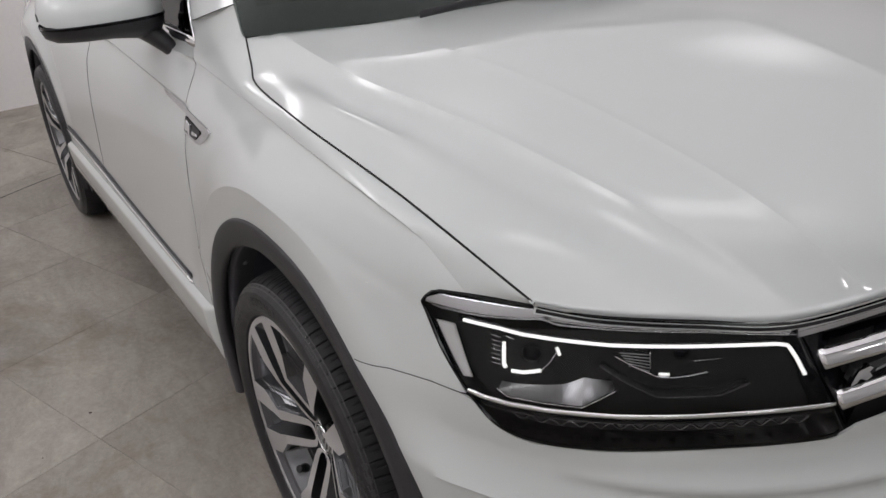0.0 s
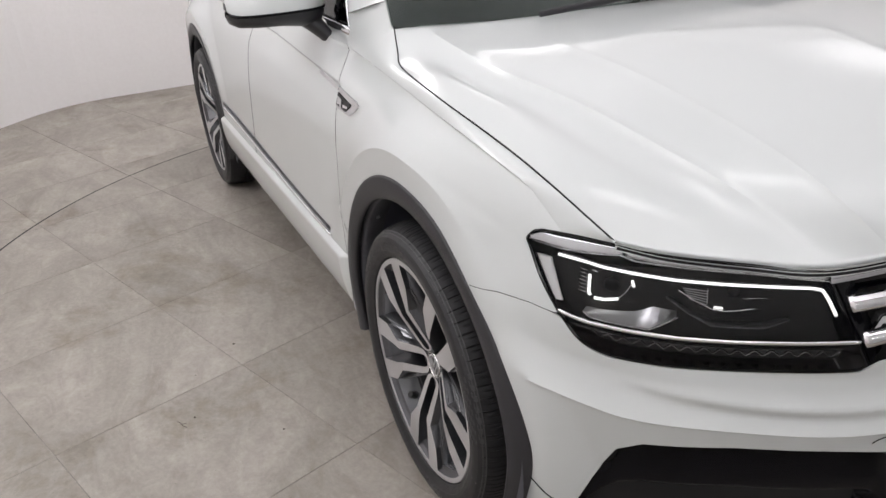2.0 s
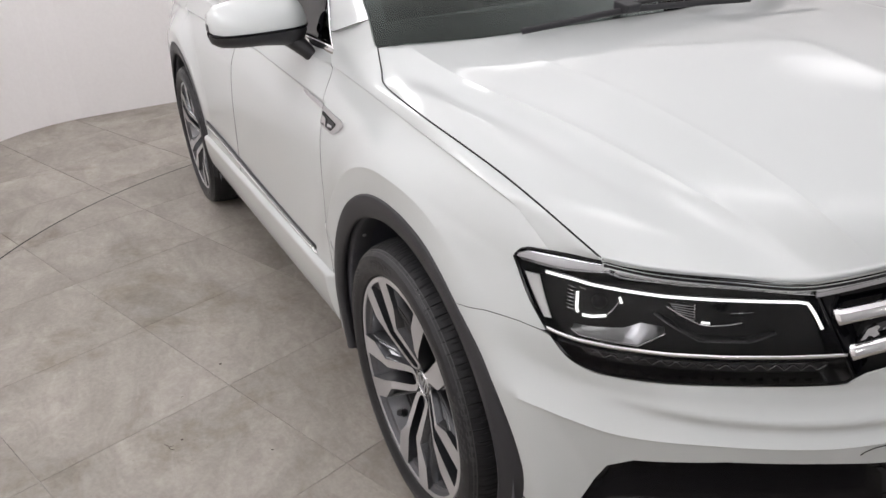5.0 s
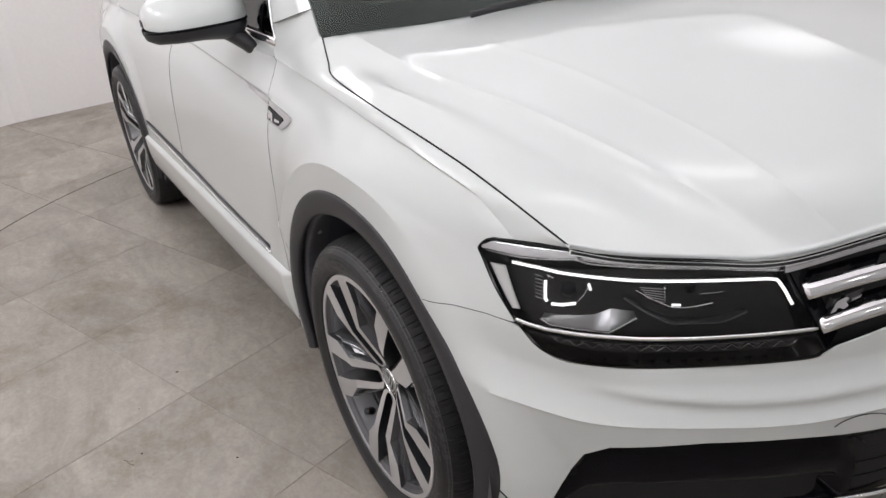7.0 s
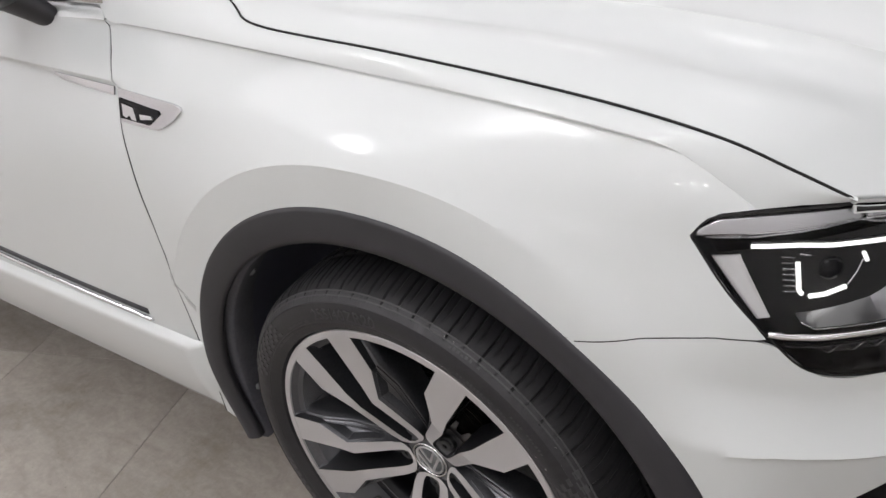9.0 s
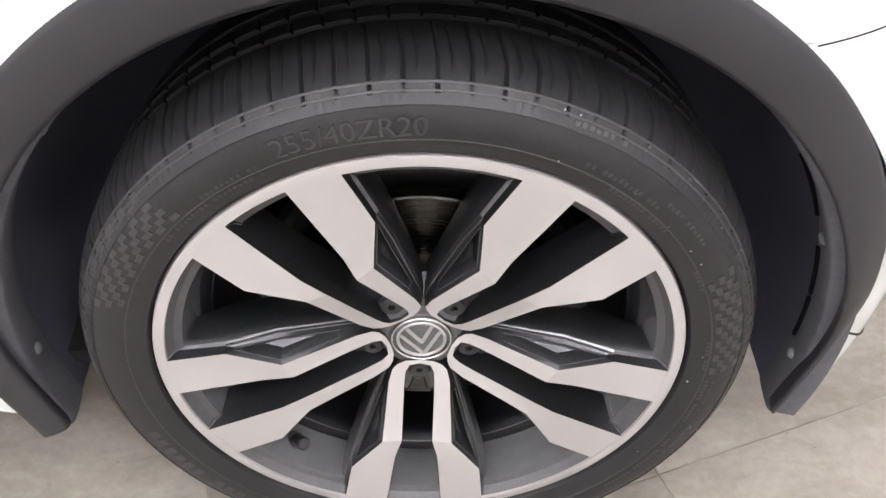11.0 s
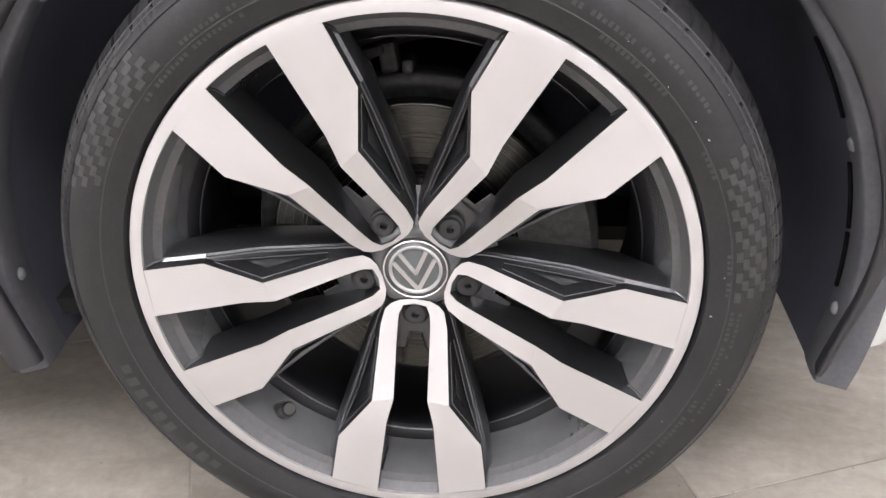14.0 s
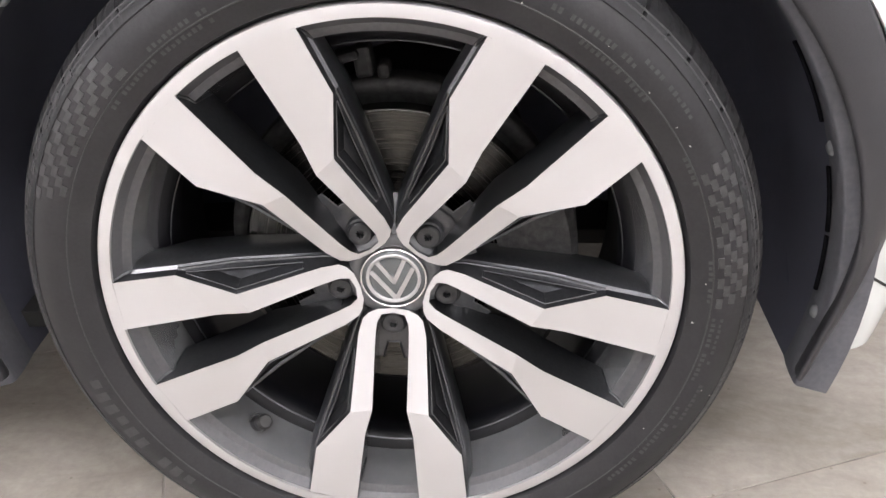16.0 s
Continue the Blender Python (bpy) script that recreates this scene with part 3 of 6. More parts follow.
    par = np.linspace(0, 8, 81)
    C = [skin(s_at(x), fade_z(x)) for x in np.interp(par, range(9), cx)]
    T = [hood_edge_at(np.interp(p, range(9), tx)) for p in par]
    C[0] = skin(*lamp_top[cut_i])
    Cr = curve3([side_crease(-.40), side_crease(-.49), side_crease(-.56), (-.590, -.787, 1.046), PILLAR_FOOT[-1]], 6)
    Tr = resample(curve3([hood_edge_at(-.335), (-.352, -.755, 1.089), (-.375, -.749, 1.105), PILLAR_FOOT[0]], 8), len(Cr))
    C, T = C + list(Cr[1:]), T + list(Tr[1:])
    bulge = [.003 + .003 * step(40, 84, i) for i in range(len(C))]
    top_field(C[::-1], T[::-1], bulge[::-1])
    line = [side_crease(x) for x in xs] + [side_crease(x) for x in xs2] + [side_crease(x) for x in xs3] + list(C[:90]) + flare
    line = [p for p in line if p[0] < .47]
    car_part("front_wing", verts, faces, PAINT, thick=.004, sharp=line)


fender()


def hood():
    n = 72
    e = resample(HOOD_EDGE, n)
    c1 = resample(curve3([(-.318, -.69, 1.083), (-.1, -.69, 1.055), (.071, -.673, 1.033), (.229, -.634, 1.008), (.362, -.612, .986), (.463, -.584, .956), (.544, -.553, .928), (.662, -.502, .868), (.743, -.48, .817)]), n)
    c2 = resample(curve3([(-.235, -.535, 1.082), (-.18, -.52, 1.075), (.155, -.485, 1.044), (.3, -.472, 1.022), (.445, -.456, .99), (.606, -.438, .945), (.711, -.43, .900), (.785, -.39, .825)]), n)
    c3 = resample(curve3([(-.155, 0, 1.086), (.2, 0, 1.07), (.5, 0, 1.012), (.7, 0, .945), (.81, 0, .897), (.862, 0, .857)]), n)
    fields = [(e, c1, 16, .010), (c1, c2, 12, .0), (c2, c3, 30, .020)]
    rows = []
    for i in range(n):
        row = []
        fv = step(0, .35, i / (n - 1)) * step(1.0, .72, i / (n - 1))
        fc = step(.12, .45, i / (n - 1)) * step(1.0, .9, i / (n - 1))
        for k, (a, b, m, h) in enumerate(fields):
            ts = np.concatenate([[0, .03], np.linspace(0, 1, m + 1)[1:-1], [.97, 1]])
            if k:
                ts = ts[1:]
            for t in ts:
                p = a[i] * (1 - t) + b[i] * t
                if k == 0:
                    lift = math.sin(2 * math.pi * t) * h * fv + (.0020 * step(.93, 1, t) - .0032 * step(.45, .90, t) * (1 - step(.92, 1, t))) * fc
                elif k == 1:
                    lift = 4 * t * (1 - t) * h * fv + (.0020 * step(.09, 0, t) + .0013 * step(.91, 1, t)) * fc
                else:
                    lift = (1 - (1 - t) ** 2 - t) * h * fv + .0013 * step(.034, 0, t) * fc
                # front edge follows its own line
                row.append(p + np.array((0, 0, lift)))
        rows.append(row)
    # front border
    m = len(rows[0])
    fe = FRONT_EDGE
    for j in range(m):
        p = rows[-1][j]
        yy = p[1]
        q = np.array((np.interp(yy, fe[:, 1], fe[:, 0]), yy, np.interp(yy, fe[:, 1], fe[:, 2])))
        dlt = q - p
        for b in range(1, 15):
            rows[-b][j] = rows[-b][j] + dlt * (1 - step(1, 15, b))
    # one even sweep from the windscreen to the nose
    grid = np.array(rows)
    def relax(g):
        g = g.copy()
        for _ in range(40):
            g[1:-1] = .25 * g[:-2] + .5 * g[1:-1] + .25 * g[2:]
        return g
    once = relax(grid)
    even = 2 * once - relax(once)
    share = np.minimum(1.0, np.arange(m) / 6.0)[None, :, None]
    rows = grid + (even - grid) * share
    full = []
    for r in rows:
        full += [np.array(p) for p in r] + [np.array((p[0], -p[1], p[2])) for p in reversed(r[:-1])]
    w = 2 * m - 1
    # turned-down lip all along the front
    verts = list(full)
    faces = grid_faces(n, w)
    crease = [full[i * w + j] for i in range(4, n - 1) for j in (18, 32, w - 19, w - 33)]
    base = len(verts)
    for j in range(w):
        p = full[(n - 1) * w + j]
        verts.append(p + np.array((-.004, 0, -.012)))
    for j in range(w - 1):
        faces.append(((n - 1) * w + j, (n - 1) * w + j + 1, base + j + 1, base + j))
    faces = facing(verts, faces, lambda p: np.array((0.2, 0, 1.0)))
    car_part("hood", verts, faces, PAINT, "pearl white bonnet with two pressed crease lines", thick=.006, mirror=False, turn=False, sharp=crease)


hood()


def inner_shell():
    """Dark structure seen through the panel gaps."""
    n, zs = 120, np.linspace(.30, .80, 8)
    verts = []
    ss = np.linspace(0, PLAN_S[-1], n)
    for s in ss:
        x = np.interp(s, PLAN_S, PLAN[:, 0])
        for z in zs:
            zz = z
            for cx in (0.0, -WB):
                if abs(x - cx) < .50:
                    zz = max(zz, ZW + math.sqrt(.50 ** 2 - (x - cx) ** 2) + .0)
            verts.append(skin(s, zz, .03 if x > -.6 else .02))
    car_part("inner_body", verts, grid_faces(n, len(zs)), PAINT_DARK, "dark inner body behind the panel gaps")
    # under the bonnet
    verts = []
    he = resample(HOOD_EDGE, 30)
    for p in he:
        for t in np.linspace(0, 1, 6):
            verts.append((p[0] - .02, p[1] * (1 - 2 * t) * .985, p[2] - .03 - .02 * math.sin(math.pi * t)))
    car_part("engine_cover", verts, grid_faces(30, 6), PAINT_DARK, mirror=False)


inner_shell()


WAIST_ROWS = np.array((.080, .062, .047, .034, .025, .018, .013, .009, .0045, 0))


def sides():
    """Doors and rear quarter, with the rear arch cut out."""
    def strip(name, x0, x1, zl, zh, label="", n=40, m=47):
        verts, line, jk = [], [], 40
        for i in range(n):
            t = i / (n - 1)
            for j in range(m):
                # rows follow the waist line and the shoulder line
                xm = x0(.9) + (x1(.9) - x0(.9)) * t
                zk, zw = shoulder_z(xm), waist_z(xm)
                z = np.concatenate([np.linspace(zl(xm), zw - .10, 15), zw - WAIST_ROWS, [zw + .003, zw + .007, zw + .012], np.linspace(zw + .012, zk, 14)[1:], np.linspace(zk, zh(xm), 7)[1:]])[j]
                w = (z - zl(xm)) / (zh(xm) - zl(xm))
                x = x0(w) + (x1(w) - x0(w)) * t
                if j == jk:
                    z = shoulder_z(x)
                verts.append(skin(s_at(x), z))
                if j == jk:
                    line.append(verts[-1])
        waist = [verts[i * m + 24] for i in range(n)]
        car_part(name, verts, grid_faces(n, m), PAINT, label, thick=.004, sharp=line + waist)

    belt = lambda x: 1.036 + .035 * min(1, max(0, (-x - .55) / 2.4))

    def rear_low(x):
        dx = abs(x + WB)
        return ZW + math.sqrt(max(.0001, ARCH ** 2 - dx * dx)) if dx < ARCH else .46
    door_front = lambda u: herm(u, [(0, -.474), (.1, -.473), (.2, -.473), (.28, -.477), (.366, -.487), (.49, -.507), (.66, -.517), (.80, -.528), (.885, -.550), (.957, -.572), (1.0, -.588)])
    strip("front_door", lambda u: door_front(u) - GAP, lambda u: -1.56, lambda x: .455, belt)
    strip("rear_door", lambda u: -1.56 - GAP, lambda u: herm(u, [(0, -2.17), (.2, -2.20), (.5, -2.32), (.75, -2.52), (1, -2.55)]), lambda x: .455, belt)
    # rear quarter: fan round the rear arch
    pairs = []
    outer = [(180 - 178, (-2.18, .40)), (10, (-2.175, .46)), (30, (-2.21, .60)), (50, (-2.33, .77)), (65, (-2.52, .92)), (80, (-2.56, 1.07)), (95, (-2.75, 1.075)), (110, (-2.95, 1.08)), (130, (-3.2, 1.08)),
             (150, (-3.40, .95)), (165, (-3.45, .70)), (180, (-3.45, .45)), (192, (-3.40, .30))]
    outer = [(o[0], o[1]) for o in outer]
    pairs = [((s_at(-WB + ARCH * math.cos(math.radians(a))), ZW + ARCH * math.sin(math.radians(a))), (s_at(x - GAP), z)) for a, (x, z) in outer]
    A, B = knots(pairs, 6)
    v, f = ruled(A, B, len(A), 30)
    car_part("rear_quarter_panel", v, f, PAINT, thick=.004)
    # tail
    verts = []
    n, zs = 40, np.linspace(.30, 1.08, 24)
    for s in np.linspace(s_at(-3.40) + .002, PLAN_S[-1], n):
        for z in zs:
            verts.append(skin(s, z))
    car_part("tailgate", verts, grid_faces(n, len(zs)), PAINT, thick=.004)


sides()


def sill():
    x0, x1, n = -.463, -2.205, 80
    # a ledge under the doors, then a face that falls inwards
    zs = [.462, .455, .449, .440, .40, .36, .31, .292, .268]
    ins = [.002, -.012, -.0145, -.0145, -.012, -.011, .001, .008, .030]
    verts = []
    for i in range(n):
        x = x0 + (x1 - x0) * i / (n - 1)
        out = step(-.463, -.485, x)
        for z, d in zip(zs, ins):
            verts.append((x, -.906 + (d if d > .004 else .004 + (d - .004) * out) + .004 * (1 if z < .4 else 0), z))
    car_part("sill", verts, grid_faces(n, len(zs)), PAINT, "white painted sill panel", thick=.006)
    # bright strip over a dark strip along the door bottoms
    line = [(x, -.9065, .474 + .045 * step(-.6, -2.2, x)) for x in np.linspace(-.60, -2.16, 40)]
    v, f = tube(line, .010, .009)
    car_part("sill_strip", v, f, CHROME, "thin chrome strip along the door bottoms")
    line = [(x, -.9025, .4875 + .045 * step(-.6, -2.2, x)) for x in np.linspace(-.61, -2.16, 40)]
    v, f = tube(line, .008, .013)
    car_part("door_seal_strip", v, f, PLASTIC)
    # underside
    verts = []
    for x in (-3.4, -2.3, -.36, -.30, .55):
        for y in (-.80, 0, .80):
            verts.append((x, y * (.75 if -2.9 > x or x > -.33 else 1), .25))
    car_part("underbody", verts, grid_faces(5, 3), PAINT_DARK, "black underbody shield", mirror=False, thick=.02)


sill()


def arch_trims():
    for cx in (0.0, -WB):
        verts = []
        n = 96
        # section: (radius, inset)
        sec = [(ARCH + .014, .012), (ARCH + .0015, .004), (ARCH - .001, -.003), (ARCH - .006, -.0045), (ARCH - .03, -.002), (ARCH_IN + .006, .003), (ARCH_IN, .008), (ARCH_IN + .001, .014), (ARCH_IN + .012, .022)]
        for i in range(n):
            a = -13.5 + (193.5 + 0.0 + 13.5) * i / (n - 1)
            r_ = math.radians(a)
            low = step(12, -14, a) + step(168, 194, a)
            for r, d in sec:
                rr = r - low * .030 * (r - ARCH_IN) / (ARCH - ARCH_IN) - low * .004 + .018 * math.cos(r_) ** 2 * (1 - low) * max(0.0, (ARCH - r) / (ARCH - ARCH_IN))
                x, z = cx + rr * math.cos(r_), ZW + rr * math.sin(r_)
                y = skin(s_at(cx + (ARCH + .001) * math.cos(r_)), max(.26, ZW + (ARCH + .001) * math.sin(r_)))[1]
                lean = max(0.0, min(1.0, (ARCH - r) / (ARCH - ARCH_IN)))
                verts.append((x, y + (min(y, -.902) - y) * lean + d, z))
        faces = grid_faces(n, len(sec))
        faces = facing(verts, faces, lambda p: np.array((0, -1.0, 0)))
        car_part("arch_trim", verts, faces, PLASTIC, "black grained plastic wheel arch trim", turn=False)
        # liner behind it: a dusty outer lip and the dark felt bowl
        def bowl(prof, material, name, label):
            verts, n = [], 64
            for i in range(n):
                a = -16 + 212 * i / (n - 1)
                r_ = math.radians(a)
                for r, y in prof:
                    q = r + (.007 * math.cos(r_) ** 2 if r > .3 else 0)
                    verts.append((cx + q * math.cos(r_), y, max(.20, ZW + q * math.sin(r_))))
            faces = facing(verts, grid_faces(n, len(prof)), lambda p: np.array((cx, -.6, ZW)) - p)
            car_part(name, verts, faces, material, label, turn=False)
        bowl([(ARCH_IN + .036, -.876), (ARCH_IN + .004, -.875), (ARCH_IN + .002, -.870), (ARCH_IN + .003, -.855), (ARCH_IN + .006, -.835), (ARCH_IN + .010, -.82)], LIP, "liner_lip", "dusty black plastic lip of the arch liner")
        bowl([(ARCH_IN + .010, -.82), (ARCH_IN + .02, -.7), (ARCH_IN + .02, -.52), (.15, -.50)], LINER, "arch_liner", "black felt wheel arch liner")
        # clips along the liner's outer lip, and slots: near-black bars with shade in the colour
        def on_lip(a, r, y):
            q = math.radians(a)
            return np.array((cx + r * math.cos(q), y, ZW + r * math.sin(q)))
        for a0, a1 in ((32, 21), (14.6, 5.4), (4.6, -3.4)):
            line = [on_lip(a, ARCH_IN + .0036 + .0068 * math.cos(math.radians(a)) ** 2, -.836) for a in np.linspace(a0, a1, 10)]
            v, f = tube(line, .0040, .0065, (0, 1, 0))
            car_part("liner_slot", v, f, SLOT, turn=False)
        for a in (17.8, -6, 140, 182):
            c0 = on_lip(a, ARCH_IN + .0045 + .0065 * math.cos(math.radians(a)) ** 2, -.848)
            inw = on_lip(a, 0, -.846) - c0
            inw /= np.linalg.norm(inw)
            tg = np.cross(inw, (0, 1, 0))
            v = []
            for i in range(14):
                q = 2 * math.pi * i / 14
                for rr_, hh in ((.0001, .004), (.005, .0035), (.007, .001), (.0072, -.006)):
                    v.append(c0 + inw * hh + (tg * math.cos(q) + np.array((0, 1, 0)) * math.sin(q)) * rr_)
            car_part("clip", v, facing(v, grid_faces(14, 4, True), lambda p: inw), CLIP, "grey plastic clip", turn=False)
        # flaps at both feet of the arch
        for sg in (1, -1):
            verts = [(cx + sg * .440, -.850, .30), (cx + sg * .431, -.850, .262), (cx + sg * .428, -.81, .264), (cx + sg * .430, -.75, .282), (cx + sg * .436, -.72, .302), (cx + sg * .444, -.80, .31)]
            back = [(x + sg * .012, y + .004, z) for x, y, z in verts]
            m = len(verts)
            faces = [tuple(range(m)), tuple(reversed(range(m, 2 * m)))] + [(i, (i + 1) % m, m + (i + 1) % m, m + i) for i in range(m)]
            car_part("mud_flap", verts + back, faces, LINER, turn=False, smooth=False)


arch_trims()


HL_TOP = [(1.020, .834), (1.012, .845), (.991, .854), (.906, .849), (.846, .844), (.766, .834), (.641, .824), (.519, .812)]
HL_BOT = [(1.020, .834), (.985, .775), (.938, .713), (.901, .671), (.846, .651), (.771, .645), (.616, .641), (.470, .641), (.445, .652)]
INTAKE = [(.35, .44), (.39, .484), (.441, .489), (.636, .494), (.79, .484), (.835, .462), (.858, .422), (.872, .382), (.90, .255)]


def bumper():
    # upper field: between lamp or grille above and intake below
    top = [(.0, .690), (.20, .688), (.345, .678), (.425, .657), (.455, .639), (.470, .638), (.616, .638), (.771, .642), (.835, .647)]
    low = [(.0, .49), (.2, .487), (.345, .485), (.40, .487), (.455, .492), (.49, .494), (.636, .497), (.79, .487), (.835, .464)]
    A, B = knots(list(zip(low, top)), 9)
    m = 34
    TK, verts, faces, line = 14, [], [], []

    def crease_row(j, s, a, b):
        zk = crease_z(s)
        return a + (zk - a) * j / TK if j < TK else zk + (b - zk) * (j - TK) / (m - 1 - TK)
    for (sa, za), (sb, zb) in zip(A, B):
        for j in range(m):
            s = sa + (sb - sa) * j / (m - 1)
            verts.append(skin(s, crease_row(j, s, za, zb)))
            if j == TK:
                line.append(verts[-1])
    faces = grid_faces(len(A), m)
    # corner field: from the intake's outer edge to the arch
    base = len(verts)
    ztop = lambda s: herm(s, [(.80, .646), (.835, .647), (.86, .6495), (.90, .668), (.938, .709), (.99, .722), (1.071, .7232), (1.11, .7185), (1.15, .7125)])
    s_in = lambda z: float(np.interp(z, [.25, .32, .382, .422, .464, .7], [.902, .890, .872, .858, .835, .835]))

    def s_arch(z):
        dz = z - ZW
        rr = arch_r(math.degrees(math.asin(max(-.9, min(.9, dz / ARCH)))))
        return s_at(math.sqrt(max(.0001, rr ** 2 - dz * dz)))
    zl = np.concatenate([np.linspace(.252, .464, 27), np.linspace(.464, .647, 34)[1:]])
    nn, mm = 36, len(zl)
    for i in range(nn):
        u = i / (nn - 1)
        for j in range(mm):
            v_ = (zl[j] - .252) / (.647 - .252)
            z0 = .252 + v_ * (.708 - .252)
            s = s_in(zl[j]) * (1 - u) + s_arch(z0) * u
            zq = .252 + .5367 * (ztop(s) - .252)
            z = .252 + j / 26 * (zq - .252) if j < 26 else crease_row(j - 26, s, zq, ztop(s))
            verts.append(skin(s + u * u * (s_arch(z) - s_arch(z0)), z))
            if j == 26 + TK and i < 27:
                line.append(verts[-1])
    faces += [tuple(base + q for q in g) for g in grid_faces(nn, mm)]
    bump = car_part("front_bumper", verts, faces, PAINT, "pearl white front bumper with a sharp crease", thick=.004, sharp=line)
    # thin gap line in the lower corner
    line = [skin(s, z, -.0008) for s, z in resample([(1.022, .372), (.96, .338), (.893, .302)], 14)]
    v, f = tube(line, .0028, .0028)
    sub_part("bumper_joint", v, f, PAINT_DARK, bump)
    # small covered eye in the bumper
    ring = [skin(.375 + .052 * math.cos(t), .500 + .030 * math.sin(t), -.0006) for t in np.linspace(.35, 2.5, 16)]
    v, f = tube(ring, .0018, .0018)
    sub_part("cover_joint", v, f, PAINT_DARK, bump)
    # gloss black intake: frame, ledge and recess
    lowl = [(.35, .255), (.39, .252), (.45, .25), (.636, .25), (.79, .25), (.835, .25), (.86, .25), (.88, .25), (.902, .25)]
    A, B = knots(list(zip(lowl, [(a, b + .004) for a, b in INTAKE])), 6)
    A, B = np.array(A), np.array(B)
    nn, mm = len(A), 30
    verts = []
    for i in range(nn):
        for j in range(mm):
            t = j / (mm - 1)
            q = A[i] * (1 - t) + B[i] * t
            e = step(2, 14, i) * step(nn - 3, nn - 15, i)
            dep = .008 + .026 * step(.62, 1.0, t) * min(1.0, (1 - t) * 30) + .050 * step(.54, .46, t) * e - .03 * step(.26, .16, t) * e
            verts.append(skin(q[0], q[1], dep))
    intake = car_part("air_intake", verts, grid_faces(nn, mm), PIANO, "gloss black side air intake in the bumper", thick=.004)
    # round parking sensor set in the intake
    c0 = skin(.70, .395, .026)
    ax_ = skin(.70, .395, .060) - c0
    ax_ /= np.linalg.norm(ax_)
    u_ = np.cross(ax_, (0, 0, 1.0))
    w_ = np.cross(u_, ax_)
    v = [c0 + (u_ * math.cos(q) + w_ * math.sin(q)) * r + ax_ * d for q in np.linspace(0, 2 * math.pi, 20, endpoint=False) for r, d in ((.0002, .001), (.0085, .0), (.010, .003), (.0105, .012), (.0135, .010), (.0135, .03))]
    sub_part("parking_sensor", v, grid_faces(20, 6, True), PLASTIC, intake, "round black parking sensor")
    # middle intake and bright blade under it
    verts = []
    for s in np.linspace(0, .352, 16):
        for z in np.linspace(.25, .484, 8):
            verts.append(skin(s, z, .045))
    car_part("lower_grille", verts, grid_faces(16, 8), PIANO, "gloss black lower grille", thick=.004)
    line = [skin(s, .300 + .02 * step(.2, .75, s), .004) for s in np.linspace(0, .80, 50)]
    v, f = tube(line, .014, .012)
    car_part("bright_blade", v, f, CHROME, "chrome blade low in the bumper")
    for k in range(4):
        line = [skin(s, .33 + .038 * k, .035) for s in np.linspace(0, .37, 16)]
        v, f = tube(line, .012, .008)
        car_part("grille_slat", v, f, PIANO)


bumper()


def lamp_patch(z0, z1, s0, s1, extra, n=40, m=6):
    verts = []
    for i in range(n):
        t = i / (n - 1)
        s = s0 + (s1 - s0) * t
        for j in range(m):
            u = j / (m - 1)
            a, b = z0(s), z1(s)
            verts.append(skin(s, a + (b - a) * u, extra))
    return verts, grid_faces(n, m)


def on_lamp(pts, extra, w, h, n=30, up=(0, 0, 1)):
    line = [skin(s, z, extra) for s, z in resample(pts, n)]
    return tube(line, w, h, up)


BAR_TINT = mat("smoked_chrome", (0.42, 0.42, 0.43), 0.16, 1.0)
BAND = mat("satin_chrome", (0.66, 0.66, 0.67), 0.2, 1.0)
SMOKE = mat("smoked_plastic", (0.05, 0.05, 0.052), 0.15, 0.3)


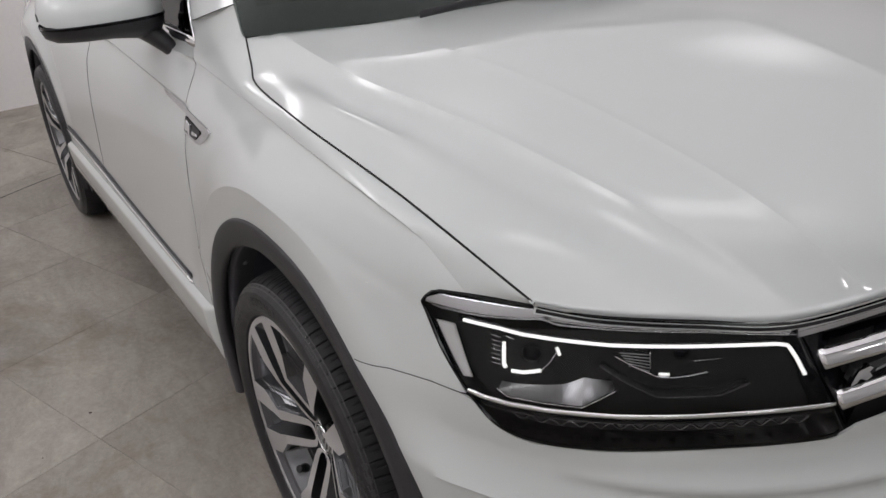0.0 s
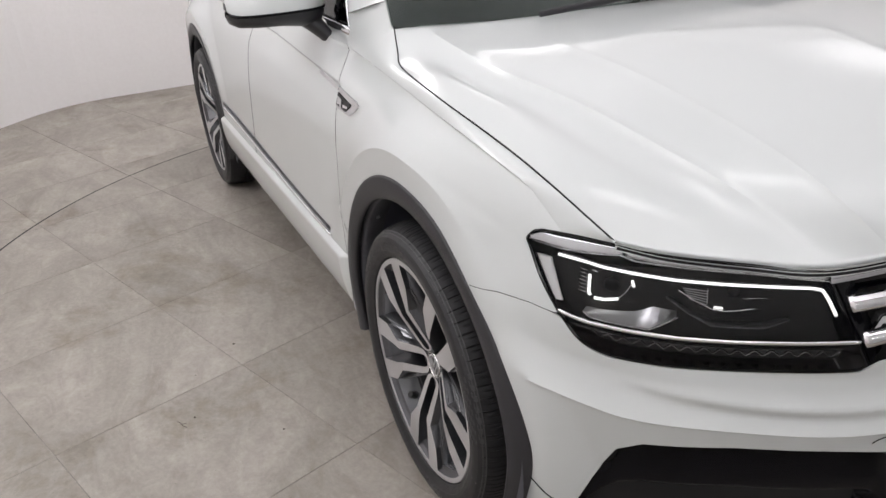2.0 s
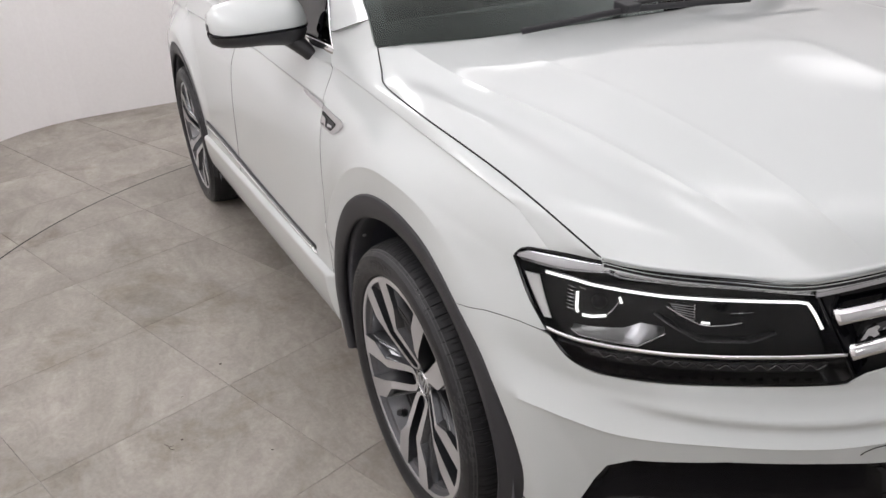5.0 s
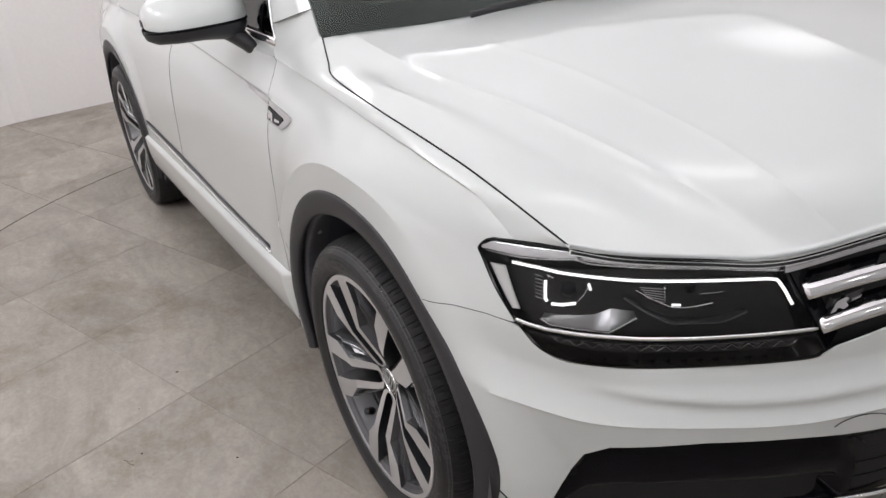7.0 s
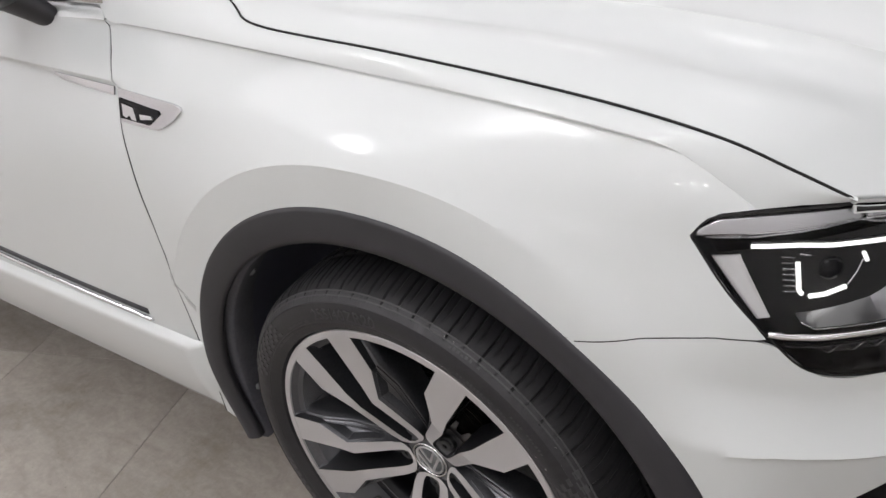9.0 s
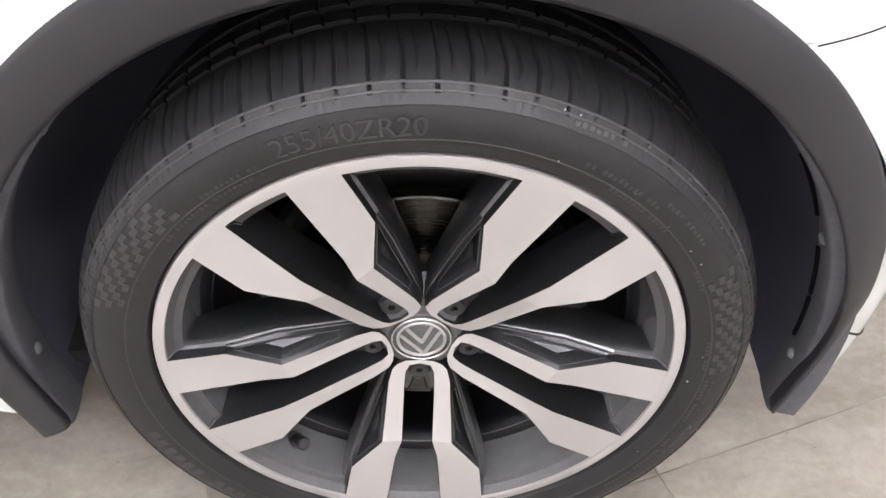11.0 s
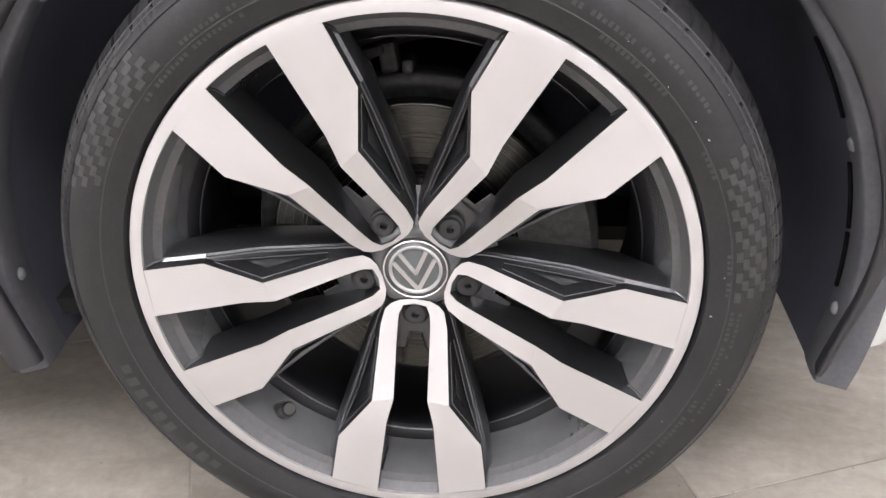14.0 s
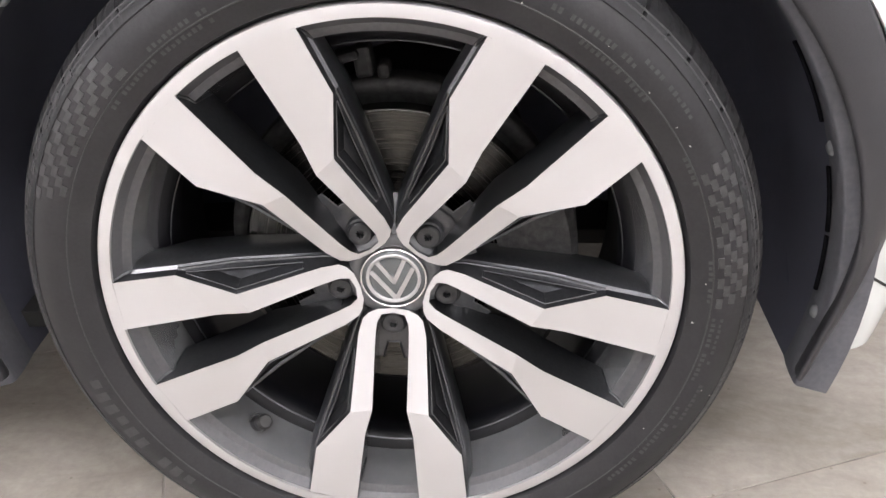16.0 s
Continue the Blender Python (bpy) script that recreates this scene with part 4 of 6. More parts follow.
def headlight():
    n = 60
    top = resample(curve3([(a, b, 0) for a, b in HL_TOP], 6)[:, :2], n)
    bot = resample(curve3([(a, b, 0) for a, b in HL_BOT], 6)[:, :2], n)
    m = 16
    # dark bowl behind the lens, which is the lamp itself
    verts = []
    for i in range(n):
        for j in range(m):
            t = j / (m - 1)
            q = bot[i] * (1 - t) + top[i] * t
            e = min(i, n - 1 - i) / 4
            k = min(1.0, e) * min(1.0, min(t, 1 - t) * 9)
            verts.append(skin(q[0], q[1], .006 + .05 * k))
    lamps = car_part("headlight", verts, grid_faces(n, m), BEZEL, "dark glazed headlight with a lit daytime strip and chrome bars", thick=.003)
    # clear cover
    v, f = ruled(bot, top, n, m, -.0005)
    sub_part("lens", v, f, LENS, lamps, "clear headlight cover")
    # black seal round the rim
    rim = np.concatenate([top, bot[::-1]])
    line = [skin(s, z, .001) for s, z in np.concatenate([rim, rim[:1]])]
    v, f = tube(line, .0032, .0032)
    sub_part("seal", v, f, PAINT_DARK, lamps)
    # chrome put in for the lens top's reflection: broad wedge outside, slim strip under the bonnet
    zt = lambda s: float(np.interp(-s, [-q[0] for q in HL_TOP], [q[1] for q in HL_TOP]))
    band_low = lambda s: float(np.interp(s, [.50, .64, .754, .822, .834, .842, .87, .91, .955, 1.0, 1.0165], [.7945, .8085, .8165, .822, .826, .829, .8275, .8275, .829, .833, .8345]))
    v, f = lamp_patch(band_low, lambda s: zt(s) - .003, .838, 1.0165, .002, 40, 6)
    sub_part("lens_glare_band", v, f, BAND, lamps, "pale band for the lens reflection round the outer corner", thick=.002)
    v, f = lamp_patch(lambda s: zt(s) - .0165, lambda s: zt(s) - .003, .515, .836, .002, 40, 4)
    sub_part("lens_glare_bar", v, f, BAND, lamps, "bright bar for the lens reflection along the top", thick=.002)
    edge = [(q, band_low(q) - .0006) for q in np.linspace(1.006, .505, 60)]
    v, f = on_lamp(edge, .003, .0022, .0022, 120)
    sub_part("upper_edge", v, f, CHROME, lamps)
    # daytime strip with its hook at the inner end, in many small cells
    drl = [(.956, .8145), (.906, .8090), (.870, .8025), (.822, .7975), (.754, .7915), (.66, .7865), (.60, .7840), (.537, .7815), (.522, .7785), (.511, .761), (.499, .737)]
    v, f = on_lamp(drl, .010, .0040, .0052, 90)
    sub_part("light_strip", v, f, LED, lamps, "lit white daytime running strip")
    v, f = on_lamp([(a, b + .0045) for a, b in drl[:8]], .011, .004, .0016, 60)
    sub_part("strip_edge", v, f, DARK_CHROME, lamps)
    # side reflector at the outer end, ribbed
    a, b, c, d = (np.array(q) for q in ((.998, .808), (.968, .807), (.939, .738), (.953, .738)))
    verts = []
    rows = 44
    for i in range(rows):
        t = i / (rows - 1)
        for j in range(5):
            u = j / 4
            q = (a * (1 - u) + b * u) * (1 - t) + (d * (1 - u) + c * u) * t
            verts.append(skin(q[0] - (.0016 if i % 2 else 0) * (j == 0), q[1], .006 + .0014 * (i % 2)))
    sub_part("side_reflector", verts, grid_faces(rows, 5), REFLECTOR, lamps, "pale ribbed side reflector", thick=.003)
    # chrome bar between upper and lower part
    bar = [(.944, .7235), (.926, .718), (.89, .7105), (.831, .7045), (.74, .6985), (.646, .6955), (.55, .695), (.461, .696)]
    v, f = on_lamp(bar, .001, .007, .0075, 60)
    sub_part("chrome_bar", v, f, CHROME, lamps, "polished chrome bar across the lamp")
    v, f = on_lamp([(a, b - .008) for a, b in bar[1:]], .004, .008, .005, 50)
    sub_part("black_bar", v, f, PIANO, lamps)
    v, f = on_lamp([(a, b - .013) for a, b in bar[1:]], .003, .002, .0016, 50)
    sub_part("lower_edge", v, f, DARK_CHROME, lamps)
    # turn signal under it: a folded strip of little pyramids
    verts, faces = [], []
    cells = 15
    for k in range(cells):
        sm = .885 - .40 * (k + .5) / cells
        zb = float(np.interp(sm, [.48, .65, .83, .92], [.6665, .6685, .6775, .690]))
        w, h = .0115, .0065
        base = len(verts)
        for q in ((sm + w, zb + h * .7), (sm - w, zb + h * .7), (sm, zb - h)):
            verts.append(skin(q[0], q[1], .020))
        verts.append(skin(sm, zb + h * .1, .010))
        faces += [(base, base + 1, base + 3), (base + 1, base + 2, base + 3), (base + 2, base, base + 3)]
    sub_part("turn_signal", verts, faces, SMOKE, lamps, "clear zigzag turn signal strip", smooth=False)
    zig = []
    for k in range(2 * cells + 1):
        sm = .885 - .40 * k / (2 * cells)
        zb = float(np.interp(sm, [.48, .65, .83, .92], [.6665, .6685, .6775, .690]))
        zig.append((sm, zb + (.0045 if k % 2 == 0 else -.0060)))
    v, f = on_lamp(zig, .014, .0016, .0016, 150)
    sub_part("signal_edge", v, f, BAR_TINT, lamps)

    def shelf(lowp, uppp, d0, d1, material, name, label, n=24, m=5, facets=False):
        if facets:
            lo, up_ = (np.array(q) for q in knots(list(zip(lowp, uppp)), 5))
            n = len(lo)
        else:
            lo, up_ = resample(lowp, n), resample(uppp, n)
        verts = []
        for i in range(n):
            for j in range(m):
                t = j / (m - 1)
                q = lo[i] * (1 - t) + up_[i] * t
                verts.append(skin(q[0], q[1], d0 + (d1 - d0) * t))
        sub_part(name, verts, grid_faces(n, m), material, lamps, label, smooth=not facets, thick=.0015)

    def guide(pts, extra, w, material, name, label="", n=24):
        v, f = on_lamp(pts, extra, w, w, n)
        sub_part(name, v, f, material, lamps, label)

    def projector(sc, zc, r, deep):
        c = skin(sc, zc, deep)
        ax = c - skin(sc, zc, .0)
        ax /= np.linalg.norm(ax)
        u = np.cross(ax, (0, 0, 1))
        u /= np.linalg.norm(u)
        w = np.cross(u, ax)
        verts, prof = [], [(.0, -.55), (.4, -.5), (.72, -.3), (.86, 0), (.90, .05), (1.0, -.05), (1.06, .1), (1.06, .6)]
        for t in np.linspace(0, 2 * math.pi, 28, endpoint=False):
            for q, d in prof:
                verts.append(c + u * (r * q * math.cos(t)) + w * (r * q * math.sin(t)) + ax * d * r)
        sub_part("projector", verts, grid_faces(28, len(prof), True), PIANO, lamps, "round glossy projector lens")
    # outer unit
    guide([(.899, .780), (.899, .750), (.896, .745)], .028, .0052, LED, "light_guide", "bracket shaped light guide")
    guide([(.888, .741), (.870, .740), (.846, .744)], .028, .0050, LED, "light_guide", "bracket shaped light guide")
    guide([(.846, .744), (.833, .757), (.825, .770)], .028, .0022, CHROME, "guide_edge")
    guide([(.824, .777), (.820, .767)], .028, .0042, LED, "light_guide", "bracket shaped light guide")
    guide([(.896, .789), (.884, .785)], .028, .0022, CHROME, "guide_edge")
    projector(.860, .763, .019, .036)
    for q in range(7):
        guide([(.918, .790 - .0062 * q), (.903, .787 - .0062 * q)], .026, .0018, BAR_TINT, "fin", "", 4)
    wl = [(.903, .7225), (.888, .7145), (.842, .7095), (.816, .7075), (.790, .7055), (.768, .718), (.748, .730)]
    wu = [(.902, .7232), (.884, .7245), (.842, .7275), (.816, .733), (.784, .751), (.764, .741), (.747, .731)]
    shelf(wl, wu, .012, .040, SILVER, "reflector", "brushed silver reflector wedge", facets=True)
    guide([(.906, .7245), (.89, .7135), (.842, .7080), (.79, .7035), (.744, .7295)], .011, .0022, CHROME, "trim_edge", "", 40)
    shelf([(.832, .7285), (.790, .747), (.782, .752)], [(.838, .746), (.808, .772), (.792, .780)], .046, .050, BAR_TINT, "side_panel", "smoked panel behind the wedge", 10, 3)
    guide([(.782, .753), (.746, .731)], .040, .0016, CHROME, "trim_edge", "", 10)
    # inner unit
    for q in range(6):
        t = q / 5
        guide([(.738 - .012 * t, .771 - .0035 * q), (.698, .767 - .0045 * q)], .028, .0018, SILVER, "fin", "", 6)
    guide([(.697, .772), (.697, .745)], .028, .003, BAR_TINT, "fin_post", "", 6)
    guide([(.745, .768), (.72, .753), (.688, .738), (.668, .7355), (.646, .737), (.620, .741)], .026, .0024, CHROME, "guide_edge", "", 40)
    guide([(.686, .7415), (.672, .7405)], .026, .0036, LED, "light_guide", "bracket shaped light guide", 5)
    guide([(.640, .756), (.602, .757)], .028, .0018, BAR_TINT, "guide_edge", "", 8)
    projector(.655, .764, .015, .036)
    shelf([(.766, .757), (.730, .733), (.690, .7115), (.640, .7095), (.606, .7090), (.566, .7245)], [(.752, .760), (.722, .742), (.684, .728), (.640, .724), (.612, .724), (.578, .731)], .022, .046, BEZEL, "lower_shelf", "gloss black shelf", 30, 4)
    guide([(.766, .757), (.730, .733), (.690, .7115), (.640, .7095), (.606, .7090), (.566, .7245)], .0215, .0020, DARK_CHROME, "trim_edge", "", 50)
    guide([(.752, .760), (.722, .742), (.684, .729)], .040, .0016, DARK_CHROME, "trim_edge", "", 20)


headlight()


def grille():
    # bowl
    verts = []
    n = 24
    for i in range(n):
        t = i / (n - 1)
        s0, s1 = .0 + .438 * t, .0 + .512 * t
        for j in range(8):
            u = j / 7
            s = s0 + (s1 - s0) * u
            z = herm(s0, [(0, .69), (.345, .678), (.438, .656)]) * (1 - u) + herm(s1, [(0, .842), (.35, .824), (.512, .806)]) * u
            verts.append(skin(s, z, .05 * min(1, (1 - t) * 8) + .004))
    g = car_part("grille", verts, grid_faces(n, 8), PIANO, "black grille with chrome bars", thick=.003)
    # satin cap strip under the bonnet edge, in two steps
    verts = []
    for i in range(30):
        s = .514 * (1 - i / 29)
        zt = herm(s, [(0, .846), (.2, .843), (.337, .838), (.514, .8105)])
        for z, d in ((zt, .006), (zt - .001, .000), (zt - .0095, -.001), (zt - .010, .002), (zt - .011, .0), (zt - .0185, .001), (zt - .020, .014)):
            verts.append(skin(s, z, d))
    sub_part("cap_strip", verts, grid_faces(30, 7), BAND, g, "satin chrome strip under the bonnet edge", smooth=False)
    # two broad chrome bars: bright front face, gloss black sloping top with a chrome inlay
    for za, zb, s_end, zc_ in ((.756, .774, .486, .787), (.694, .716, .459, .733)):
        verts, tops = [], []
        for i in range(40):
            s = s_end * (1 - i / 39)
            zc = herm(s, [(0, zc_ - .009), (.2, zb + .002), (.337, zb), (s_end, za)])
            tip = 1.0
            for dz, d in ((.0105, .012), (.0095, .0085), (.003, .0025), (-.009, -.004), (-.0105, -.002), (-.012, .012)):
                verts.append(skin(s - .010 * (.0105 - dz) / .021 * max(0.0, 1 - i / 3), zc + dz * tip, d + .004))
            for dz, d in ((.0100, .010), (.015, .017), (.021, .030), (.022, .045)):
                tops.append(skin(s, zc + dz * tip, d + .004))
        sub_part("chrome_bar", verts, grid_faces(40, 6) + [(0, 1, 2, 3, 4, 5)], CHROME, g, "chrome front face of a grille bar")
        sub_part("bar_top", tops, grid_faces(40, 4), PIANO, g, "gloss black upper side of a grille bar")
        for sa, sb in ((s_end - .012, s_end - .075), (.36, .25), (.20, .09)):
            inl = []
            for i in range(12):
                s = sa + (sb - sa) * i / 11
                zc = herm(s, [(0, zc_ - .009), (.2, zb + .002), (.337, zb), (s_end, za)])
                for dz, d in ((.0125, .008), (.0185, .023)):
                    inl.append(skin(s - (.018 if dz > .015 else 0), zc + dz, d + .002))
            sub_part("inlay", inl, grid_faces(12, 2), BAND, g, "chrome inlay on a grille bar")
    # slanted badge: dark plate with one plain bright shape and a small bar
    def plate(pts, d0, d1, material, name, label=""):
        n = len(pts)
        verts = [skin(a, b, d1) for a, b in pts] + [skin(a, b, d0) for a, b in pts]
        sub_part(name, verts, [tuple(range(n))] + [(i, (i + 1) % n, n + (i + 1) % n, n + i) for i in range(n)], material, g[:1], label, smooth=False)
    plate([(.440, .7195), (.392, .7355), (.384, .7515), (.433, .7375)], .020, .006, SMOKE, "badge", "slanted dark badge with a plain chrome shape")
    plate([(.442, .7185), (.433, .7215), (.429, .727), (.424, .7255), (.420, .7235), (.412, .7285), (.416, .735), (.411, .740), (.415, .743), (.431, .7375)], .010, .001, CHROME, "badge_shape", "plain chrome shape")
    plate([(.407, .7335), (.391, .7385), (.389, .7425), (.405, .7375)], .008, .003, BAR_TINT, "badge_bar")


grille()


def wing_badge():
    """Pointed chrome plate on the wing with a plain mark."""
    def plate(pts, d0, d1, material, parents=None, name="wing_badge", label=""):
        verts = [skin(s_at(x), z, d1) for x, z in pts] + [skin(s_at(x), z, d0) for x, z in pts]
        n = len(pts)
        faces = [tuple(range(n))] + [(i, (i + 1) % n, n + (i + 1) % n, n + i) for i in range(n)]
        if parents is None:
            return car_part(name, verts, faces, material, label, smooth=False)
        return sub_part(name, verts, faces, material, parents, label, smooth=False)
    b = plate([(-.514, .921), (-.509, .886), (-.507, .872), (-.42, .868), (-.403, .870), (-.368, .886), (-.347, .902), (-.349, .906), (-.364, .910)], .004, -.004, BAND, None, "wing_badge", "pointed chrome plate with a dark ribbed field")
    plate([(-.508, .908), (-.506, .878), (-.43, .874), (-.400, .893), (-.403, .898)], -.001, -.0052, PIANO, b, "field")
    plate([(-.495, .902), (-.494, .884), (-.484, .881), (-.477, .886), (-.471, .880), (-.459, .878), (-.461, .886), (-.465, .898)], -.002, -.0075, CHROME, b, "mark", "plain chrome mark")
    plate([(-.450, .889), (-.450, .881), (-.418, .884), (-.421, .889)], -.002, -.0065, CHROME, b, "mark")
    plate([(-.715, .931), (-.690, .920), (-.532, .907), (-.533, .920)], .002, -.004, BAND, None, "door_strip", "slim bright strip on the door")


wing_badge()


def greenhouse():
    base = curve3([(-.345, -.757, 1.083), (-.30, -.69, 1.086), (-.232, -.53, 1.086), (-.19, -.29, 1.088), (-.165, 0, 1.09)], 8)
    roof = curve3([(-1.03, -.60, 1.50), (-1.00, -.5, 1.535), (-.97, -.35, 1.555), (-.955, -.15, 1.565), (-.95, 0, 1.567)], 8)
    n = 33
    b, r = resample(base, n), resample(roof, n)

    def wind(i, t, off=0.0):
        p = b[i] * (1 - t) + r[i] * t
        p = p + np.array((.04, 0, .045)) * math.sin(math.pi * t) * (.5 + .5 * i / (n - 1))
        return p
    def both(rows):
        out = []
        for row in rows:
            out += row + [np.array((p[0], -p[1], p[2])) for p in reversed(row[:-1])]
        return out, grid_faces(len(rows), 2 * len(rows[0]) - 1)
    up = lambda p: np.array((.7, 0, .7))
    v, f = both([[wind(i, t) for i in range(n)] for t in np.linspace(.0, 1, 20)])
    ws = car_part("windscreen", v, facing(v, f, up), SCREEN, "large tinted windscreen", mirror=False, turn=False, thick=.005)[0]
    # printed black border inside the glass
    rows = [[wind(i, t) + np.array((-.008, 0, -.008)) for i in range(n)] for t in np.linspace(.0, .10, 4)]
    v, f = both(rows)
    part_mesh("black_border", mesh("black_border", v, facing(v, f, up), INTERIOR), ws, "black printed border").matrix_parent_inverse = Matrix()
    for sg in (1, -1):
        v = []
        for t in np.linspace(.0, 1, 20):
            for i in range(3):
                p = wind(i, t) + np.array((-.008, 0, -.008))
                v.append((p[0], p[1] * sg, p[2]))
        part_mesh("black_border", mesh("black_border", v, facing(v, grid_faces(20, 3), up), INTERIOR), ws)
    # rear edge of the bonnet meets a black cowl
    rows = [[p + np.array((.03, 0, -.02)) for p in b], [p + np.array((-.01, 0, -.004)) for p in b], [p + np.array((-.05, 0, -.06)) for p in b]]
    v, f = both(rows)
    car_part("cowl", v, facing(v, f, up), PLASTIC, "black plastic cowl", mirror=False, turn=False, thick=.003)
    # pillars
    belt = lambda x: 1.036 + .035 * min(1, max(0, (-x - .55) / 2.4))
    pil_t = [(-1.03, -.603, 1.505), (-1.04, -.615, 1.505), (-1.05, -.622, 1.50), (-1.06, -.626, 1.495), (-1.07, -.622, 1.49)]
    mid = [(-.66, -.698, 1.315), (-.68, -.712, 1.305), (-.70, -.720, 1.29), (-.72, -.723, 1.28), (-.735, -.718, 1.275)]
    rows = [curve3([np.array(a) + np.array((-.0015, .0006, .0022)), q, c], 10) for a, q, c in zip(PILLAR_FOOT, mid, pil_t)]
    cross = [curve3([rows[k][i] for k in range(5)], 5) for i in range(len(rows[0]))]
    v = [p for c in cross for p in c]
    car_part("front_pillar", v, grid_faces(len(cross), len(cross[0])), PAINT, thick=.006)
    # roof
    rows = []
    for x, z, w in ((-1.0, 1.567, .60), (-1.2, 1.60, .615), (-1.7, 1.64, .62), (-2.3, 1.635, .61), (-2.9, 1.60, .58), (-3.35, 1.545, .55)):
        rows.append([np.array((x - .03 * (abs(k) ** 2), k * w, z - .065 * abs(k) ** 3)) for k in np.linspace(-1, 0, 9)])
    v, f = both(rows)
    car_part("roof", v, facing(v, f, lambda p: np.array((0, 0, 1.0))), PAINT, "white roof panel", mirror=False, turn=False, thick=.02)
    # side glazing
    rows = []
    for x in np.linspace(-.62, -3.05, 30):
        zt = float(np.interp(-x, [.62, .80, 1.1, 1.3, 1.7, 2.4, 2.8, 3.05], [1.09, 1.24, 1.455, 1.50, 1.53, 1.52, 1.46, 1.25]))
        zb = belt(x) + .012
        row = []
        for t in np.linspace(0, 1, 8):
            z = zb + (zt - zb) * t
            row.append(np.array((x, -.775 + (z - 1.05) * .31 + .02 * (t - 1) * t, z)))
        rows.append(row)
    v = [p for r_ in rows for p in r_]
    car_part("side_window", v, grid_faces(30, 8), GLASS, "dark tinted side glass", thick=.004)
    # black window post
    for xp in (-.715, -1.58, -2.42):
        v = []
        for t in np.linspace(0, 1, 8):
            zt = float(np.interp(-xp, [.62, .80, 1.1, 1.3, 1.7, 2.4], [1.09, 1.24, 1.455, 1.50, 1.53, 1.52]))
            z = belt(xp) + .01 + (zt - belt(xp) - .01) * t
            for dx in (-.012, .012) if xp > -1 else (-.05, .05):
                v.append((xp + dx, -.780 + (z - 1.05) * .31, z))
        car_part("window_post", v, grid_faces(8, 2), PIANO, thick=.006)
    # chrome frame along the belt and up the pillar
    line = [(x, -.787, belt(x) + .008) for x in np.linspace(-.575, -3.0, 40)]
    v, f = tube(line, .010, .024)
    car_part("belt_strip", v, f, CHROME, "chrome strip under the side windows")
    line = curve3([(-.575, -.787, 1.046), (-.605, -.778, 1.10), (-.70, -.738, 1.235), (-.98, -.655, 1.44), (-1.12, -.64, 1.505), (-1.7, -.615, 1.56), (-2.4, -.62, 1.545), (-2.9, -.66, 1.45)], 10)
    v, f = tube(line, .005, .006)
    car_part("window_frame_strip", v, f, CHROME)
    # upper sides and tail
    rows = []
    for x in np.linspace(-1.03, -3.3, 30):
        zt = float(np.interp(-x, [1.0, 1.2, 1.7, 2.3, 2.9, 3.35], [1.50, 1.535, 1.575, 1.57, 1.535, 1.48]))
        zg = float(np.interp(-x, [.62, .80, 1.1, 1.3, 1.7, 2.4, 2.8, 3.05, 3.3], [1.09, 1.24, 1.455, 1.50, 1.53, 1.52, 1.46, 1.25, 1.05]))
        w = float(np.interp(-x, [1.0, 1.2, 1.7, 2.3, 2.9, 3.35], [.60, .615, .62, .61, .58, .55]))
        rows.append([np.array((x, -.775 + (zg - 1.05) * .31 - .003, zg)), np.array((x, -(w + .02), (zg * .3 + zt * .7))), np.array((x, -w, zt))])
    v = [p for r_ in rows for p in r_]
    car_part("roof_side", v, grid_faces(30, 3), PAINT, thick=.01)
    rows = []
    for t in np.linspace(0, 1, 10):
        x, z, w = -3.35 - .20 * t, 1.545 - .48 * t, .55 + .16 * t
        rows.append([np.array((x - .06 * (1 - k * k), k * w, z)) for k in np.linspace(-1, 0, 8)])
    v, f = both(rows)
    car_part("rear_window", v, facing(v, f, lambda p: np.array((-1.0, 0, .3))), GLASS, "tinted rear window", mirror=False, turn=False, thick=.005)
    # cabin: dash shelf and dark tub
    v = [(x, y, z) for x, z in ((-.30, 1.04), (-.75, 1.06), (-.85, .95), (-.9, .5), (-3.3, .5), (-3.4, 1.0)) for y in (-.72, 0, .72)]
    car_part("cabin", v, grid_faces(6, 3), DASH, "dark cabin trim", mirror=False, thick=.01)
    for sg in (1, -1):
        for xs in (-1.45, -2.35):
            bm = bmesh.new()
            box(bm, .16, .48, .62, pose(xs, sg * .37, .98, 0, -14, 0), .05)
            box(bm, .14, .24, .18, pose(xs - .13, sg * .37, 1.34, 0, -10, 0), .04)
            ob = part("seat", bm, INTERIOR, car, "dark seat")
            ob.matrix_parent_inverse = CAR_INV


greenhouse()


def wiper(flip=1):
    line = curve3([(-.172, -.445, 1.094), (-.158, -.30, 1.102), (-.150, -.168, 1.108), (-.11, .02, 1.106), (-.075, .18, 1.100)], 8)
    v, f = tube(line, .010, .016)
    w = car_part("wiper", v, f, PLASTIC, "black windscreen wiper lying at the glass base", mirror=False)[0]
    bm = bmesh.new()
    box(bm, .05, .05, .02, pose(-.155, -.15, 1.118, 0, 15, 10), .004)
    part("clip", bm, PLASTIC, w)
    arm = curve3([(-.155, -.15, 1.122), (-.12, .05, 1.122), (-.09, .25, 1.108), (-.07, .42, 1.095)], 6)
    v, f = tube(arm, .014, .010)
    part_mesh("arm", mesh("arm", v, f, PLASTIC), w)


wiper()


def sub_part2(name, verts, faces, material, parents, label=""):
    for k, pa in enumerate(parents):
        sg = 1 if k == 0 else -1
        vv = [(v[0], v[1] * sg, v[2]) for v in verts]
        ff = faces if k == 0 else [tuple(reversed(f)) for f in faces]
        part_mesh(name, mesh(name, vv, ff, material), pa, label)


